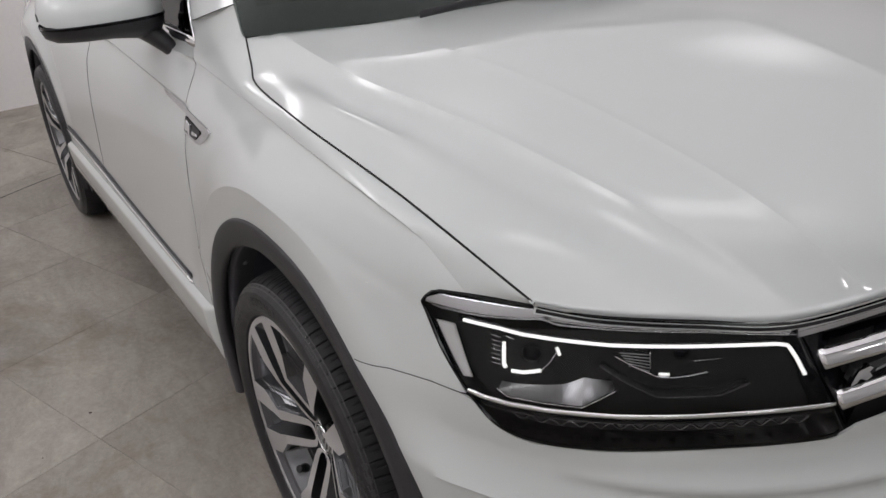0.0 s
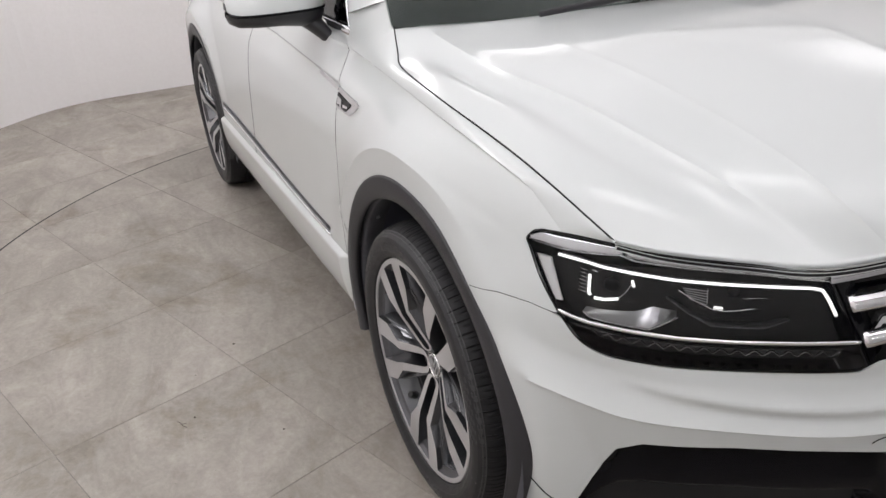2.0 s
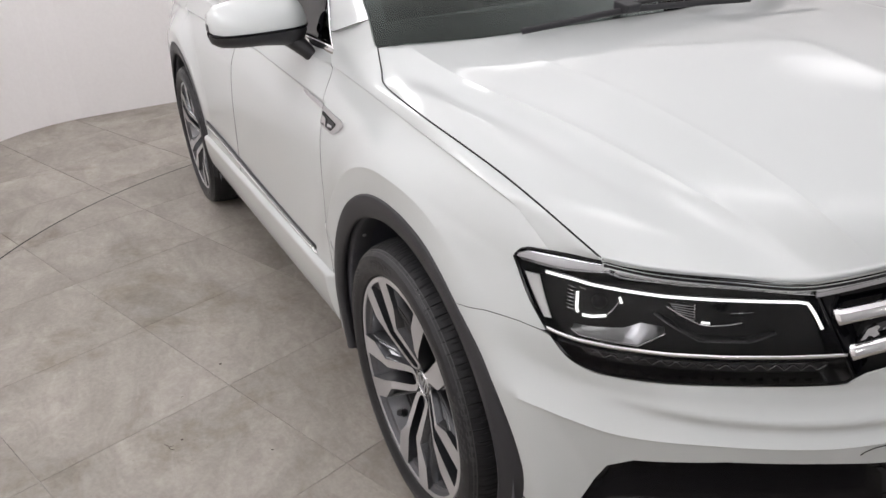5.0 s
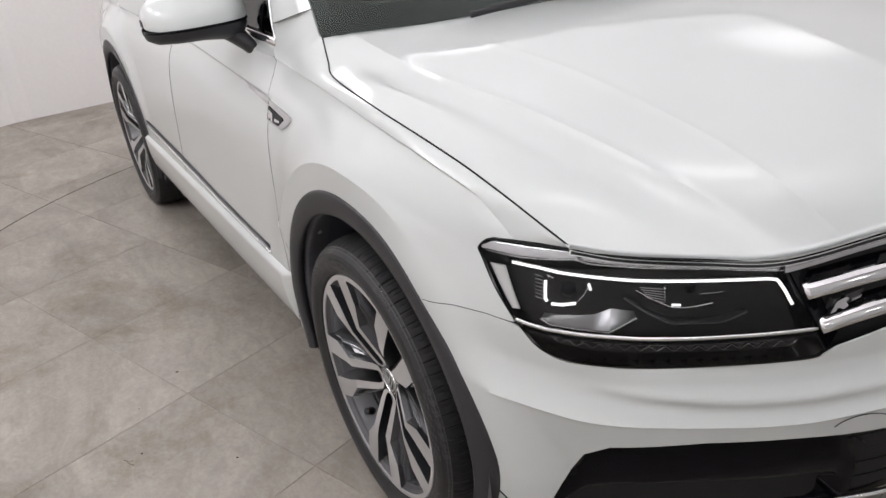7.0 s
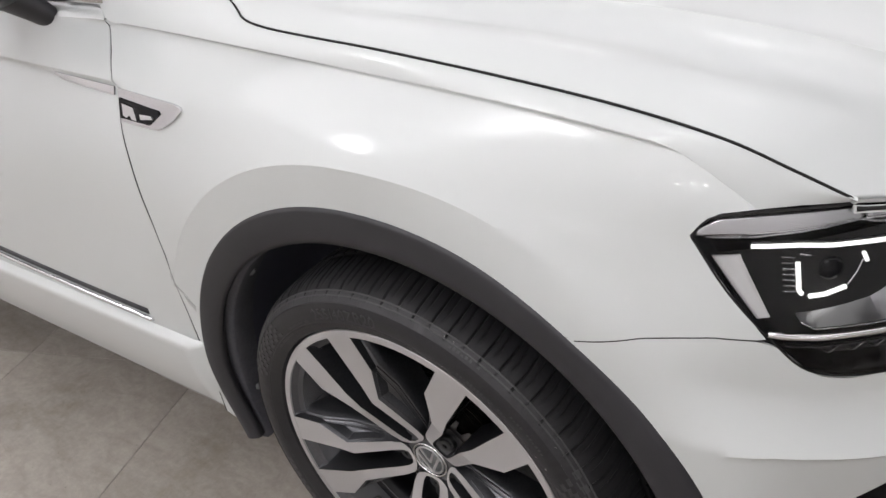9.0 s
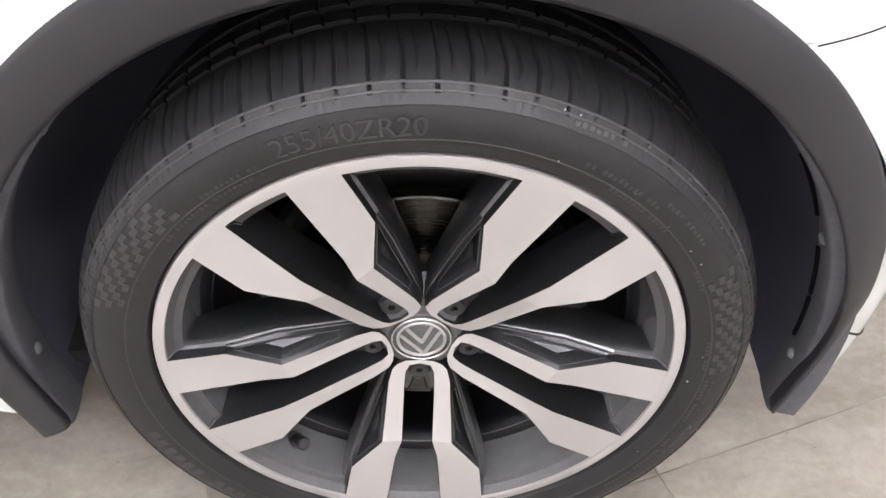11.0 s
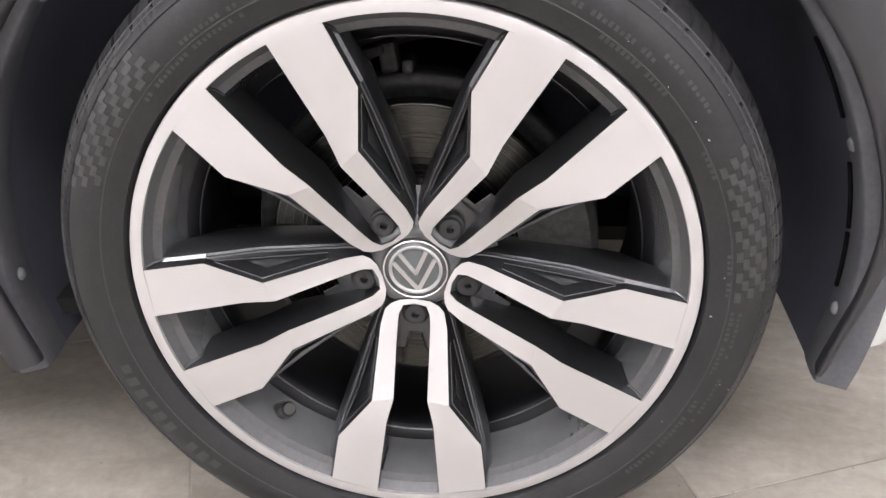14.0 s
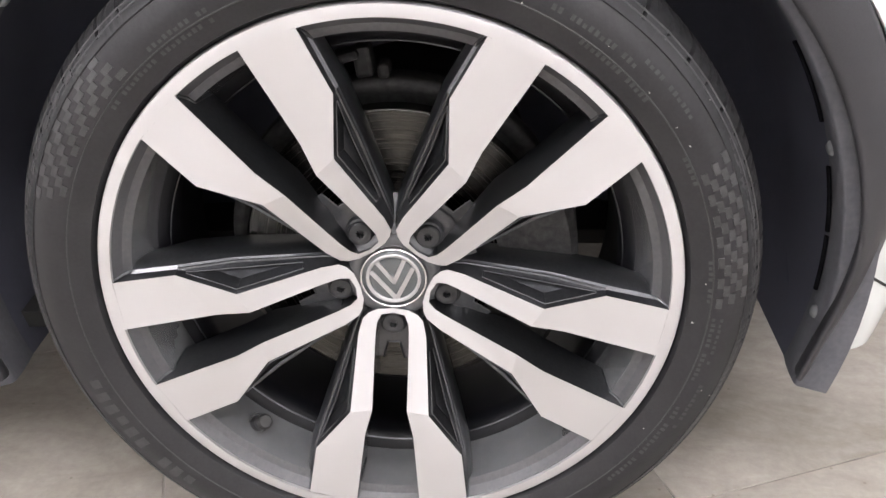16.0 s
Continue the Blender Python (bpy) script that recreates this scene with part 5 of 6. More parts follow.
def mirror():
    """Door mirror: white cap, black lower shell, foot on the door."""
    cy, cz, cx = -.928, 1.115, -.80
    # body rings across the car, from the inner to the outer end
    stations = [(-.795, .045, .50), (-.81, .075, .80), (-.85, .10, .96), (-.92, .108, 1.0), (-.99, .10, .97), (-1.035, .08, .86), (-1.056, .05, .6), (-1.062, .02, .25)]
    K = 28
    up_v, lo_v = [], []
    for y, dpt, k in stations:
        for i in range(K):
            a = math.pi * i / (K - 1)
            # upper half shell from front seam over the top to the glass side
            up_v.append((cx + dpt * math.cos(a), y, 1.098 + .085 * k * math.sin(a) ** .8 + .012 * (1 - k)))
            lo_v.append((cx + dpt * .97 * math.cos(a), y, 1.094 - (.045 + .02 * step(-.95, -.80, y)) * k * math.sin(a) ** .75 + .004))
    n = len(stations)
    caps = car_part("door_mirror", up_v, facing(up_v, grid_faces(n, K), lambda p: p - np.array((cx, -.92, 1.06))), PAINT, "white and black door mirror", turn=False)
    sub_part2("lower_shell", lo_v, facing(lo_v, grid_faces(n, K), lambda p: p - np.array((cx, -.92, 1.16))), PLASTIC, caps, "black lower mirror shell")
    # seam and indicator strip
    line = [(cx + d * 1.0, y, 1.0965) for y, d, k in stations]
    v, f = tube(curve3(line, 4), .006, .007)
    sub_part2("indicator_strip", v, f, PIANO, caps, "slim smoked indicator strip")
    # glass
    v = []
    for y, dpt, k in stations[1:-1]:
        for t in np.linspace(-1, 1, 7):
            v.append((cx - dpt * .6, y, 1.105 + (.07 if t > 0 else .045) * k * t))
    sub_part2("mirror_glass", v, facing(v, grid_faces(6, 7), lambda p: np.array((-1.0, 0, 0))), CHROME, caps, "mirror glass")
    # foot
    st = [((-.795, -.86, 1.072), .06, .035), ((-.775, -.825, 1.045), .055, .035), ((-.755, -.805, 1.02), .045, .028), ((-.74, -.795, 1.0), .035, .02)]
    v = []
    for i in range(16):
        t = 2 * math.pi * i / 16
        for (x, y, z), a_, b_ in st:
            v.append((x + a_ * math.cos(t), y + .6 * b_ * math.sin(t), z + .4 * b_ * math.sin(t)))
    sub_part2("foot", v, facing(v, grid_faces(16, 4, True), lambda p: p - np.array((-.77, -.82, 1.04))), PLASTIC, caps, "black mirror foot")


mirror()


def seams():
    """Dark seals in the panel gaps."""
    def seal(line, w=.0034):
        v, f = tube(line, w, w, sides=6)
        car_part("seal", v, f, PAINT_DARK)
    seal(resample(HOOD_EDGE, 80) + np.array((0, -GAP * .5, .0002)), .0034)
    door = [(-.585, 1.034), (-.572, 1.0122), (-.550, .97), (-.528, .92), (-.517, .84), (-.507, .74), (-.480, .64), (-.474, .54), (-.473, .46), (-.474, .42), (-.474, .37), (-.474, .33), (-.474, .290)]
    seal([skin(s_at(x), z, .0005) for x, z in resample(curve3([(a, b, 0) for a, b in door], 5)[:, :2], 60)], .0016)
    seal([skin(s_at(-1.5611), z, .0004) for z in np.linspace(.456, 1.05, 40)], .0030)
    seal(curve3(PILLAR_FOOT, 8) + np.array((-.0008, -.0004, .0011)), .0014)
    seal([skin(s, z, .0002) for s, z in resample([(1.146, .711), (1.071, .7245), (1.0, .7245), (.944, .716)], 24)], .0016)
    fe = resample(FRONT_EDGE, 60)
    seal([q + np.array((.001, 0, -.010)) for q in fe], .006)


seams()


# ---- wheels ----
ROT = -3.24


def revolve(profile, n, wrap=True):
    """Profile of (radius, depth) turned round the axle; depth runs into the car (+y)."""
    verts = []
    for i in range(n):
        a = 2 * math.pi * i / n
        for r, d in profile:
            verts.append((r * math.cos(a), d, r * math.sin(a)))
    return verts, grid_faces(n, len(profile), True)


def spoke_dep(a):
    return float(np.interp(a, [.034, .137, .19, .262], [.043, .007, .003, 0]))


def wheel_meshes():
    """All pieces of one wheel, axle at the origin, outer face at y = 0."""
    out = {}
    # lip and spoke faces, turned bright
    v, f = revolve([(.2617, .003), (.2622, .0), (.2640, -.0001), (.2705, .0), (.2728, .0004), (.2740, .0022), (.2746, .006), (.2745, .012)], 180)
    f = facing(v, f, lambda p: np.array((0, -1.0, 0)) + .001 * p)
    inner = [(.0600, .0168), (.070, .0172), (.137, .0178), (.168, .0252), (.2590, .0345)]
    outer = [(.046, .0305), (.062, .0345), (.141, .0405), (.188, .0767), (.2478, .0852)]
    # closed foot of the spoke pair round its bolt
    foot_in = [(.0600, .0168), (.050, .0160), (.0415, .0120), (.0390, .0)]
    foot_out = [(.046, .0305), (.0405, .0250), (.0362, .0155), (.0348, .0)]

    def place(a, b, d, ang):
        c, s = math.cos(ang), math.sin(ang)
        return (a * c - b * s, d, a * s + b * c)
    out["lip"] = (v, f)
    fv, ff = [], []
    dv, df = [], []
    for k in range(5):
        ang = math.radians(-90 + 72 * k)
        if k == 1:
            out["face"] = (list(fv), list(ff))
            out["spoke"] = (list(dv), list(df))
            dv, df = [], []
            break
        for sg in (1, -1):
            def P(a, b, d):
                return place(a, b * sg, d, ang)
            def strip(rows, V, F):
                base = len(V)
                for row in rows:
                    V += row
                F += [tuple(base + q for q in g) for g in facing(rows[0] + sum(rows[1:], []), grid_faces(len(rows), len(rows[0])), lambda p: np.array((0, -1.0, 0)))]
            # bright faces with a small rounded edge
            rows = [[P(a, b, spoke_dep(a)) for a, b in inner], [P(a, b, spoke_dep(a)) for a, b in outer]]
            strip(rows, fv, ff)
            rows = [[P(a, b, spoke_dep(a)) for a, b in foot_in], [P(a, b, spoke_dep(a)) for a, b in foot_out]]
            strip(rows, fv, ff)
            # lip end: close to the ring
            ring = [(.2622 * math.cos(t), .2622 * math.sin(t)) for t in np.linspace(math.asin(.0345 / .2622), math.asin(.0852 / .2622), 8)]
            chord = [tuple(np.array(inner[-1]) * (1 - t) + np.array(outer[-1]) * t) for t in np.linspace(0, 1, 8)]
            strip([[P(a, b, 0.0) for a, b in chord], [P(a, b, 0.0) for a, b in ring]], fv, ff)

            # dark flanks: outer side with a ridge and a sunk field, inner side straight
            def wall(rows, away):
                base = len(dv)
                for row in rows:
                    dv.extend(row)
                flat = sum(rows, [])
                df.extend(tuple(base + q for q in g) for g in facing(flat, grid_faces(len(rows), len(rows[0])), away))
            top = [P(a, b, spoke_dep(a)) for a, b in outer]
            ridge = [P(.046, .0325, .052), P(.062, .0385, .050), P(.141, .0625, .034), P(.1885, .0775, .014), P(.2478, .0858, .014)]
            back = [P(.046, .033, .10), P(.062, .039, .10), P(.141, .064, .088), P(.189, .079, .075), P(.2478, .088, .05)]
            away = lambda p: np.array(P(.12, .3, -.2)) - p
            side = np.array(P(0, 1, 0)) - np.array(P(0, 0, 0))
            wall([[np.array(q) * (1 - t) + np.array(w) * t + side * bulge for q, w in zip(ridge, back)] for t, bulge in ((0, 0), (.05, .0030), (.13, .0050), (.26, .0066), (.45, .0068), (.7, .0045), (1, 0))], away)
            # flank top beside the face: plain outside, a sunk three-cornered pocket inside
            tp, rg = [np.array(q) for q in top], [np.array(q) for q in ridge]
            wall([tp[:2], rg[:2]], away)
            wall([tp[3:], rg[3:]], away)
            mixp = lambda p, q, t: p * (1 - t) + q * t
            outer_l = [tp[1], tp[2], tp[3], rg[3], rg[2], rg[1]]
            i1, i2, i3 = mixp(tp[1], tp[2], .22), mixp(tp[2], rg[2], .16), mixp(mixp(tp[3], rg[3], .5), mixp(tp[2], rg[2], .5), .16)
            i4, i5 = mixp(rg[2], tp[2], .20), mixp(rg[1], rg[2], .22)
            i1, i5 = mixp(i1, i5, .3), mixp(i5, i1, .3)
            inner_l = [i1, i2, i3, i3 + (rg[3] - tp[3]) * .2, i4, i5]
            down = np.array((0, .011, 0))
            floor_l = [mixp(q, sum(inner_l) / 6, .28) + down for q in inner_l]
            base = len(dv)
            for ring_l in (outer_l, inner_l, floor_l):
                dv.extend(tuple(q) for q in ring_l)
            got = []
            for q in range(6):
                n_ = (q + 1) % 6
                got += [(q, n_, 6 + n_, 6 + q), (6 + q, 6 + n_, 12 + n_, 12 + q)]
            got.append(tuple(range(12, 18)))
            got = facing(outer_l + inner_l + floor_l, got, lambda p: np.array((0, -1.0, 0)))
            df.extend(tuple(base + w_ for w_ in g_) for g_ in got)
            top_i = [P(a, b, spoke_dep(a)) for a, b in inner]
            back_i = [P(.060, .0155, .062), P(.070, .0155, .062), P(.137, .0160, .066), P(.168, .0215, .062), P(.2575, .031, .05)]
            wall([top_i, back_i], lambda p: np.array(P(.12, -.3, -.2)) - p)
            # raised fillets where the arm runs into the barrel, rounded ridge and pocket rim
            fillets = [([P(.2595, .0338, .003), P(.2528, .0330, .0122), P(.2455, .0326, .0165), P(.2410, .0302, .050)], .0034),
                       ([P(.2472, .0862, .003), P(.2400, .0864, .0122), P(.2328, .0864, .0165), P(.2282, .0868, .050)], .0026),
                       (ridge[:4], .0032), ([*inner_l, inner_l[0]], .0017)]
            for line, thick in fillets:
                fv_, ff_ = tube(line, thick, thick, (0, 1, 0), 8)
                base = len(dv)
                dv.extend(tuple(q) for q in fv_)
                df.extend(tuple(base + w_ for w_ in g_) for g_ in ff_)
            fin = [P(a, b, spoke_dep(a)) for a, b in foot_in]
            fbk = [P(a, b, .060) for a, b in foot_in]
            wall([fin, fbk], lambda p: np.array(P(.06, 0, .0)) - p)
            fo = [P(a, b, spoke_dep(a)) for a, b in foot_out]
            fbo = [P(a * .97, b, .056) for a, b in foot_out]
            wall([fo, fbo], lambda p: p - np.array(P(.06, 0, .0)))
        # pocket floor with the bolt seat
        base = len(dv)
        pk = [(.040, -.018), (.040, .018), (.078, .018), (.082, .010), (.082, -.010), (.078, -.018)]
        dv.extend(place(a, b, .0575, ang) for a, b in pk)
        df.append(tuple(base + q for q in range(6)))
        # lower web between the arms
        base = len(dv)
        pk = [(.078, -.018), (.078, .018), (.107, .0165), (.107, .0112), (.087, .0062), (.087, -.0062), (.107, -.0112), (.107, -.0165)]
        dv.extend(place(a, b, .0605, ang) for a, b in pk)
        df.append(tuple(base + q for q in range(8)))
        # rolled edge of the cut-out in the web
        fv_, ff_ = tube([place(a, b, .0602, ang) for a, b in pk[3:7]], .0026, .0026, (0, 1, 0), 8)
        base = len(dv)
        dv.extend(tuple(q) for q in fv_)
        df.extend(tuple(base + w_ for w_ in g_) for g_ in ff_)
        # rib in the middle of the big window
        wa = ang + math.radians(36)
        base = len(dv)
        dv.extend(place(a, b, d, wa) for a, b, d in ((.047, -.002, .047), (.047, .002, .047), (.085, .002, .060), (.085, -.002, .060), (.047, -.012, .062), (.047, .012, .062), (.085, .02, .10), (.085, -.02, .10)))
        df.extend(tuple(base + q for q in g) for g in ((0, 1, 2, 3), (1, 5, 6, 2), (4, 0, 3, 7)))
        base = len(dv)
        # web of the big window, sloping back to the hub
        dv.extend(place(a, b, d, wa) for a, b, d in ((.040, -.022, .055), (.040, .022, .055), (.062, .026, .085), (.062, -.026, .085)))
        df.append((base, base + 1, base + 2, base + 3))
    # barrel, hub and flanks
    v, f = revolve([(.2618, .003), (.2555, .0125), (.2505, .0150), (.2480, .0165)], 180)
    f = facing(v, f, lambda p: np.array((-p[0], 0, -p[2])))
    out["body"] = (v, f)
    v, f = revolve([(.2480, .0165), (.2435, .052), (.2402, .066)], 180)
    out["barrel"] = (v, facing(v, f, lambda p: np.array((-p[0], 0, -p[2]))))
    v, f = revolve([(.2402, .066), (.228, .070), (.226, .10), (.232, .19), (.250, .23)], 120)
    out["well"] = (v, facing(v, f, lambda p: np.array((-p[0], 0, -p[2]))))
    v, f = revolve([(.2290, .0702), (.2286, .0690), (.2278, .0688), (.2272, .0702)], 120)
    out["bead"] = (v, facing(v, f, lambda p: np.array((0, -1.0, 0))))
    v, f = revolve([(.0330, .0475), (.0352, .0445), (.044, .0455), (.052, .058), (.060, .085), (.075, .10)], 60)
    out["hub"] = (v, facing(v, f, lambda p: np.array((0, -1.0, 0))))
    return out


def tyre_mesh():
    n = 960
    prof = [(.266, .020), (.2738, .0120), (.2762, .0050), (.2784, -.0022), (.2812, -.0034), (.290, -.0085), (.300, -.0118), (.310, -.0125), (.318, -.0115), (.3265, -.0080), (.3275, -.0088), (.3340, -.0030),
            (.3385, .0030), (.3400, .0042), (.3445, .0115), (.3480, .0190), (.3505, .0280), (.3530, .0440), (.3538, .0500), (.3545, .0660), (.3550, .0700), (.3552, .0780), (.3490, .0790), (.3490, .0870), (.3555, .0880),
            (.3562, .1060), (.3500, .1070), (.3500, .1170), (.3564, .1180), (.3562, .1400), (.3500, .1410), (.3500, .1500), (.3556, .1510), (.3550, .1700), (.3500, .1800), (.3530, .2000), (.3470, .2200), (.3300, .2360), (.3000, .2420), (.266, .225)]
    verts = []
    per = 12
    for i in range(n):
        a = 2 * math.pi * i / n
        k = i % per
        blk = (i // per) % 2
        for j, (r, d) in enumerate(prof):
            rr = r
            if 14 <= j <= 20 and k == 0:
                rr -= .0034
            if 12 <= j <= 13 and k == 0:
                rr -= (.0045 if blk == 0 else .0028)
            if 11 <= j <= 13 and k in (4, 7) and blk:
                rr -= .0009
            if 15 <= j <= 19 and k == 7:
                rr -= .0022
            if 24 <= j <= 25 and k in (3,):
                rr -= .004
            if 28 <= j <= 29 and k in (5,):
                rr -= .004
            sh = a + .030 * (d - .03) / .1 * (1 if j > 15 else 0)
            verts.append((rr * math.cos(sh), d, rr * math.sin(sh)))
    f = facing(verts, grid_faces(n, len(prof), True), lambda p: np.array((p[0], -.1, p[2])))
    return verts, f, len(prof)


def text_on_ring(body, r, mid_deg, size, dep, name, weight=1.0):
    """Raised letters bent round the tyre wall."""
    cu = bpy.data.curves.new(name, "FONT")
    cu.body, cu.size, cu.extrude, cu.align_x = body, size, .0006, "CENTER"
    tmp = bpy.data.objects.new(name, cu)
    scene.collection.objects.link(tmp)
    dg = bpy.context.evaluated_depsgraph_get()
    me = bpy.data.meshes.new_from_object(tmp.evaluated_get(dg))
    scene.collection.objects.unlink(tmp)
    bpy.data.objects.remove(tmp)
    for q in me.vertices:
        x, y, z = q.co
        a = math.radians(mid_deg) - x / r
        rr = r + y
        q.co = (rr * math.cos(a), dep - z + (.0045 if rr > .326 else 0.0) * (rr - .326) / .01, rr * math.sin(a))
    return me


def emboss_patch(mid_deg, r0, r1, span, rows, cols, dep):
    """Chequered raised field on the tyre wall."""
    verts, faces = [], []
    wall_d = lambda r: float(np.interp(r, [.28, .290, .300, .310, .318, .3265, .334, .3385, .3445], [-.0032, -.0085, -.0118, -.0125, -.0115, -.0080, -.0030, .0030, .0115]))
    for i in range(rows):
        for j in range(cols):
            if (i + j) % 2:
                continue
            ra, rb = r0 + (r1 - r0) * i / rows, r0 + (r1 - r0) * (i + 1) / rows
            skew = .25 * i
            aa = math.radians(mid_deg - span / 2 + span * (j + skew) / cols)
            ab = math.radians(mid_deg - span / 2 + span * (j + 1 + skew) / cols)
            base = len(verts)
            for r, a in ((ra, aa), (ra, ab), (rb, ab), (rb, aa)):
                verts.append((r * math.cos(a), wall_d(r) - .0007, r * math.sin(a)))
            for r, a in ((ra, aa), (ra, ab), (rb, ab), (rb, aa)):
                verts.append((r * math.cos(a), wall_d(r) + .001, r * math.sin(a)))
            faces += [tuple(base + q for q in g) for g in ((0, 1, 2, 3), (0, 4, 5, 1), (1, 5, 6, 2), (2, 6, 7, 3), (3, 7, 4, 0))]
    return verts, facing(verts, faces, lambda p: np.array((0, -1.0, 0)))


def disc_parts():
    v, f = revolve([(.070, .128), (.070, .072), (.078, .072), (.0785, .094), (.092, .0945), (.094, .0930), (.155, .0930), (.157, .0945), (.157, .116), (.09, .116)], 96)
    return v, facing(v, f, lambda p: np.array((0, -1.0, 0)) + p * .2)


pieces = wheel_meshes()
WHEEL_ME = mesh("wheel", *welded(*pieces["body"]), FLANGE)
WHEEL_ME.set_sharp_from_angle(angle=radians(22))
SPOKE_ME = mesh("spoke", *welded(*pieces["spoke"]), ALLOY_DARK)
SPOKE_ME.set_sharp_from_angle(angle=radians(18))
HUB_ME = mesh("hub", *pieces["hub"], grain(mat("hub_grey", (0.10, 0.102, 0.107), 0.4, 0.4), 90, (0.085, 0.087, 0.092), (0.115, 0.117, 0.122), rough=(0.36, 0.46)))
FACE_ME = mesh("spoke_face", *welded(*pieces["face"]), MACHINED, False)
LIP_ME = mesh("rim_lip", *pieces["lip"], MACHINED)
LIP_ME.set_sharp_from_angle(angle=radians(24))
BARREL_ME = mesh("barrel", *pieces["barrel"], BARREL)
# near-black colour holds the shade deep in the wheel
WELL_ME = mesh("rim_well", *pieces["well"], mat("shaded_well", (0.006, 0.006, 0.008), 0.4, 0.0, 0.0, 0.25))
BEAD_ME = mesh("rim_bead", *pieces["bead"], ALLOY_DARK)
tv, tf, tn = tyre_mesh()
TREAD = grain(mat("tread_rubber", (0.016, 0.016, 0.017), 0.6), 60, (0.0085, 0.0085, 0.0095), (0.018, 0.018, 0.0195), bump=0.2, rough=(0.5, 0.75), scale2=260)
bsdf(TREAD).inputs["Specular IOR Level"].default_value = 0.32
tyre_row = [min(q % tn for q in f_) for f_ in tf]
TYRE_ME = mesh("tyre", *welded(tv, [f_ for f_, r_ in zip(tf, tyre_row) if r_ < 13 or r_ > 34]), RUBBER, True)
TREAD_ME = mesh("tread", *welded(tv, [f_ for f_, r_ in zip(tf, tyre_row) if 13 <= r_ <= 34]), TREAD, True)
for me_ in (TYRE_ME, TREAD_ME):
    me_.set_sharp_from_angle(angle=radians(32))
DISC_ME = mesh("brake_disc", *disc_parts(), DISC, False)
cv, cf = revolve([(.0001, .0425), (.020, .0428), (.0262, .0432), (.0266, .0422), (.0285, .0422), (.0288, .0436), (.0318, .0440), (.0325, .0445)], 64)
CAP_ME = mesh("centre_cap", cv, facing(cv, cf, lambda p: np.array((0, -1.0, 0))), mat("cap_dark", (0.09, 0.10, 0.105), 0.25, 0.2, 0.6))
cv, cf = revolve([(.0310, .0440), (.0312, .0415), (.0322, .0408), (.0332, .0415), (.0334, .0460)], 64)
RING_ME = mesh("ring", cv, facing(cv, cf, lambda p: np.array((0, -1.0, 0))), CHROME)
cv, cf = revolve([(.0238, .0430), (.0240, .0412), (.0262, .0408), (.0272, .0414), (.0274, .0430)], 64)
RING2_ME = mesh("inner_ring", cv, facing(cv, cf, lambda p: np.array((0, -1.0, 0))), SATIN)


def emblem_bars():
    """Plain slanted bars inside the ring, each by itself."""
    made = []
    cs, sn = math.cos(math.radians(9)), math.sin(math.radians(9))
    for a, b in (((-.013, .0185), (0, -.004)), ((0, -.004), (.013, .0185)), ((-.0205, .009), (-.001, -.0215)), ((.001, -.0215), (.0205, .009))):
        a, b = np.array(a), np.array(b)
        t = (b - a) / np.linalg.norm(b - a)
        nrm = np.array((-t[1], t[0])) * .0021
        a, b = a - t * .001, b + t * .001
        ring = [(q[0] * cs - q[1] * sn, q[0] * sn + q[1] * cs) for q in (a - nrm, b - nrm, b + nrm, a + nrm)]
        verts = [(q[0], .0410, q[1]) for q in ring] + [(q[0], .0432, q[1]) for q in ring]
        faces = [(0, 1, 2, 3), (0, 4, 5, 1), (1, 5, 6, 2), (2, 6, 7, 3), (3, 7, 4, 0)]
        made.append(mesh("emblem_bar", verts, facing(verts, faces, lambda p: np.array((0, -1.0, 0))), SATIN, False))
    return made


EMB_ME = emblem_bars()


def bolt_mesh():
    verts, faces = [], []
    prof = [(.0036, .052), (.0038, .0455), (.0070, .0450), (.0105, .0454), (.0118, .0466), (.0122, .0495), (.0142, .0505), (.0146, .0520), (.0146, .0575)]
    n = 40
    for i in range(n):
        a = 2 * math.pi * i / n
        for j, (r, d) in enumerate(prof):
            rr = r * (1 + .22 * math.cos(8 * a)) if j < 2 else r
            verts.append((rr * math.cos(a), d, rr * math.sin(a)))
    faces = grid_faces(n, len(prof), True) + [tuple(i * len(prof) for i in range(n))]
    return verts, facing(verts, faces, lambda p: np.array((0, -1.0, 0)))


BOLT_ME = mesh("wheel_bolt", *bolt_mesh(), BOLT, False)
bm = bmesh.new()
# rubber foot, waisted stem and ribbed cap
for r1, r2, dp, zz in ((.0118, .0110, .006, -.014), (.0095, .0078, .012, -.005), (.0086, .0086, .011, .0065), (.0086, .0064, .003, .0135)):
    bmesh.ops.create_cone(bm, cap_ends=True, segments=20, radius1=r1, radius2=r2, depth=dp, matrix=pose(0, 0, zz))
VALVE_ME = bpy.data.meshes.new("valve")
bm.to_mesh(VALVE_ME)
bm.free()
VALVE_ME.materials.append(mat("valve_rubber", (0.012, 0.012, 0.013), 0.45))


def caliper_mesh():
    verts = []
    n = 14
    prof = [(.105, .080), (.178, .076), (.186, .085), (.190, .13), (.19, .16), (.11, .16)]
    for i in range(n):
        a = math.radians(-34 + 68 * i / (n - 1))
        for r, d in prof:
            k = .985 if i in (0, n - 1) else 1
            verts.append((r * k * math.cos(a), d, r * k * math.sin(a)))
    faces = grid_faces(n, len(prof), False) + [tuple(range(len(prof))), tuple(reversed(range((n - 1) * len(prof), n * len(prof))))]
    return verts, facing(verts, faces, lambda p: p - np.array((.15, .12, 0)))


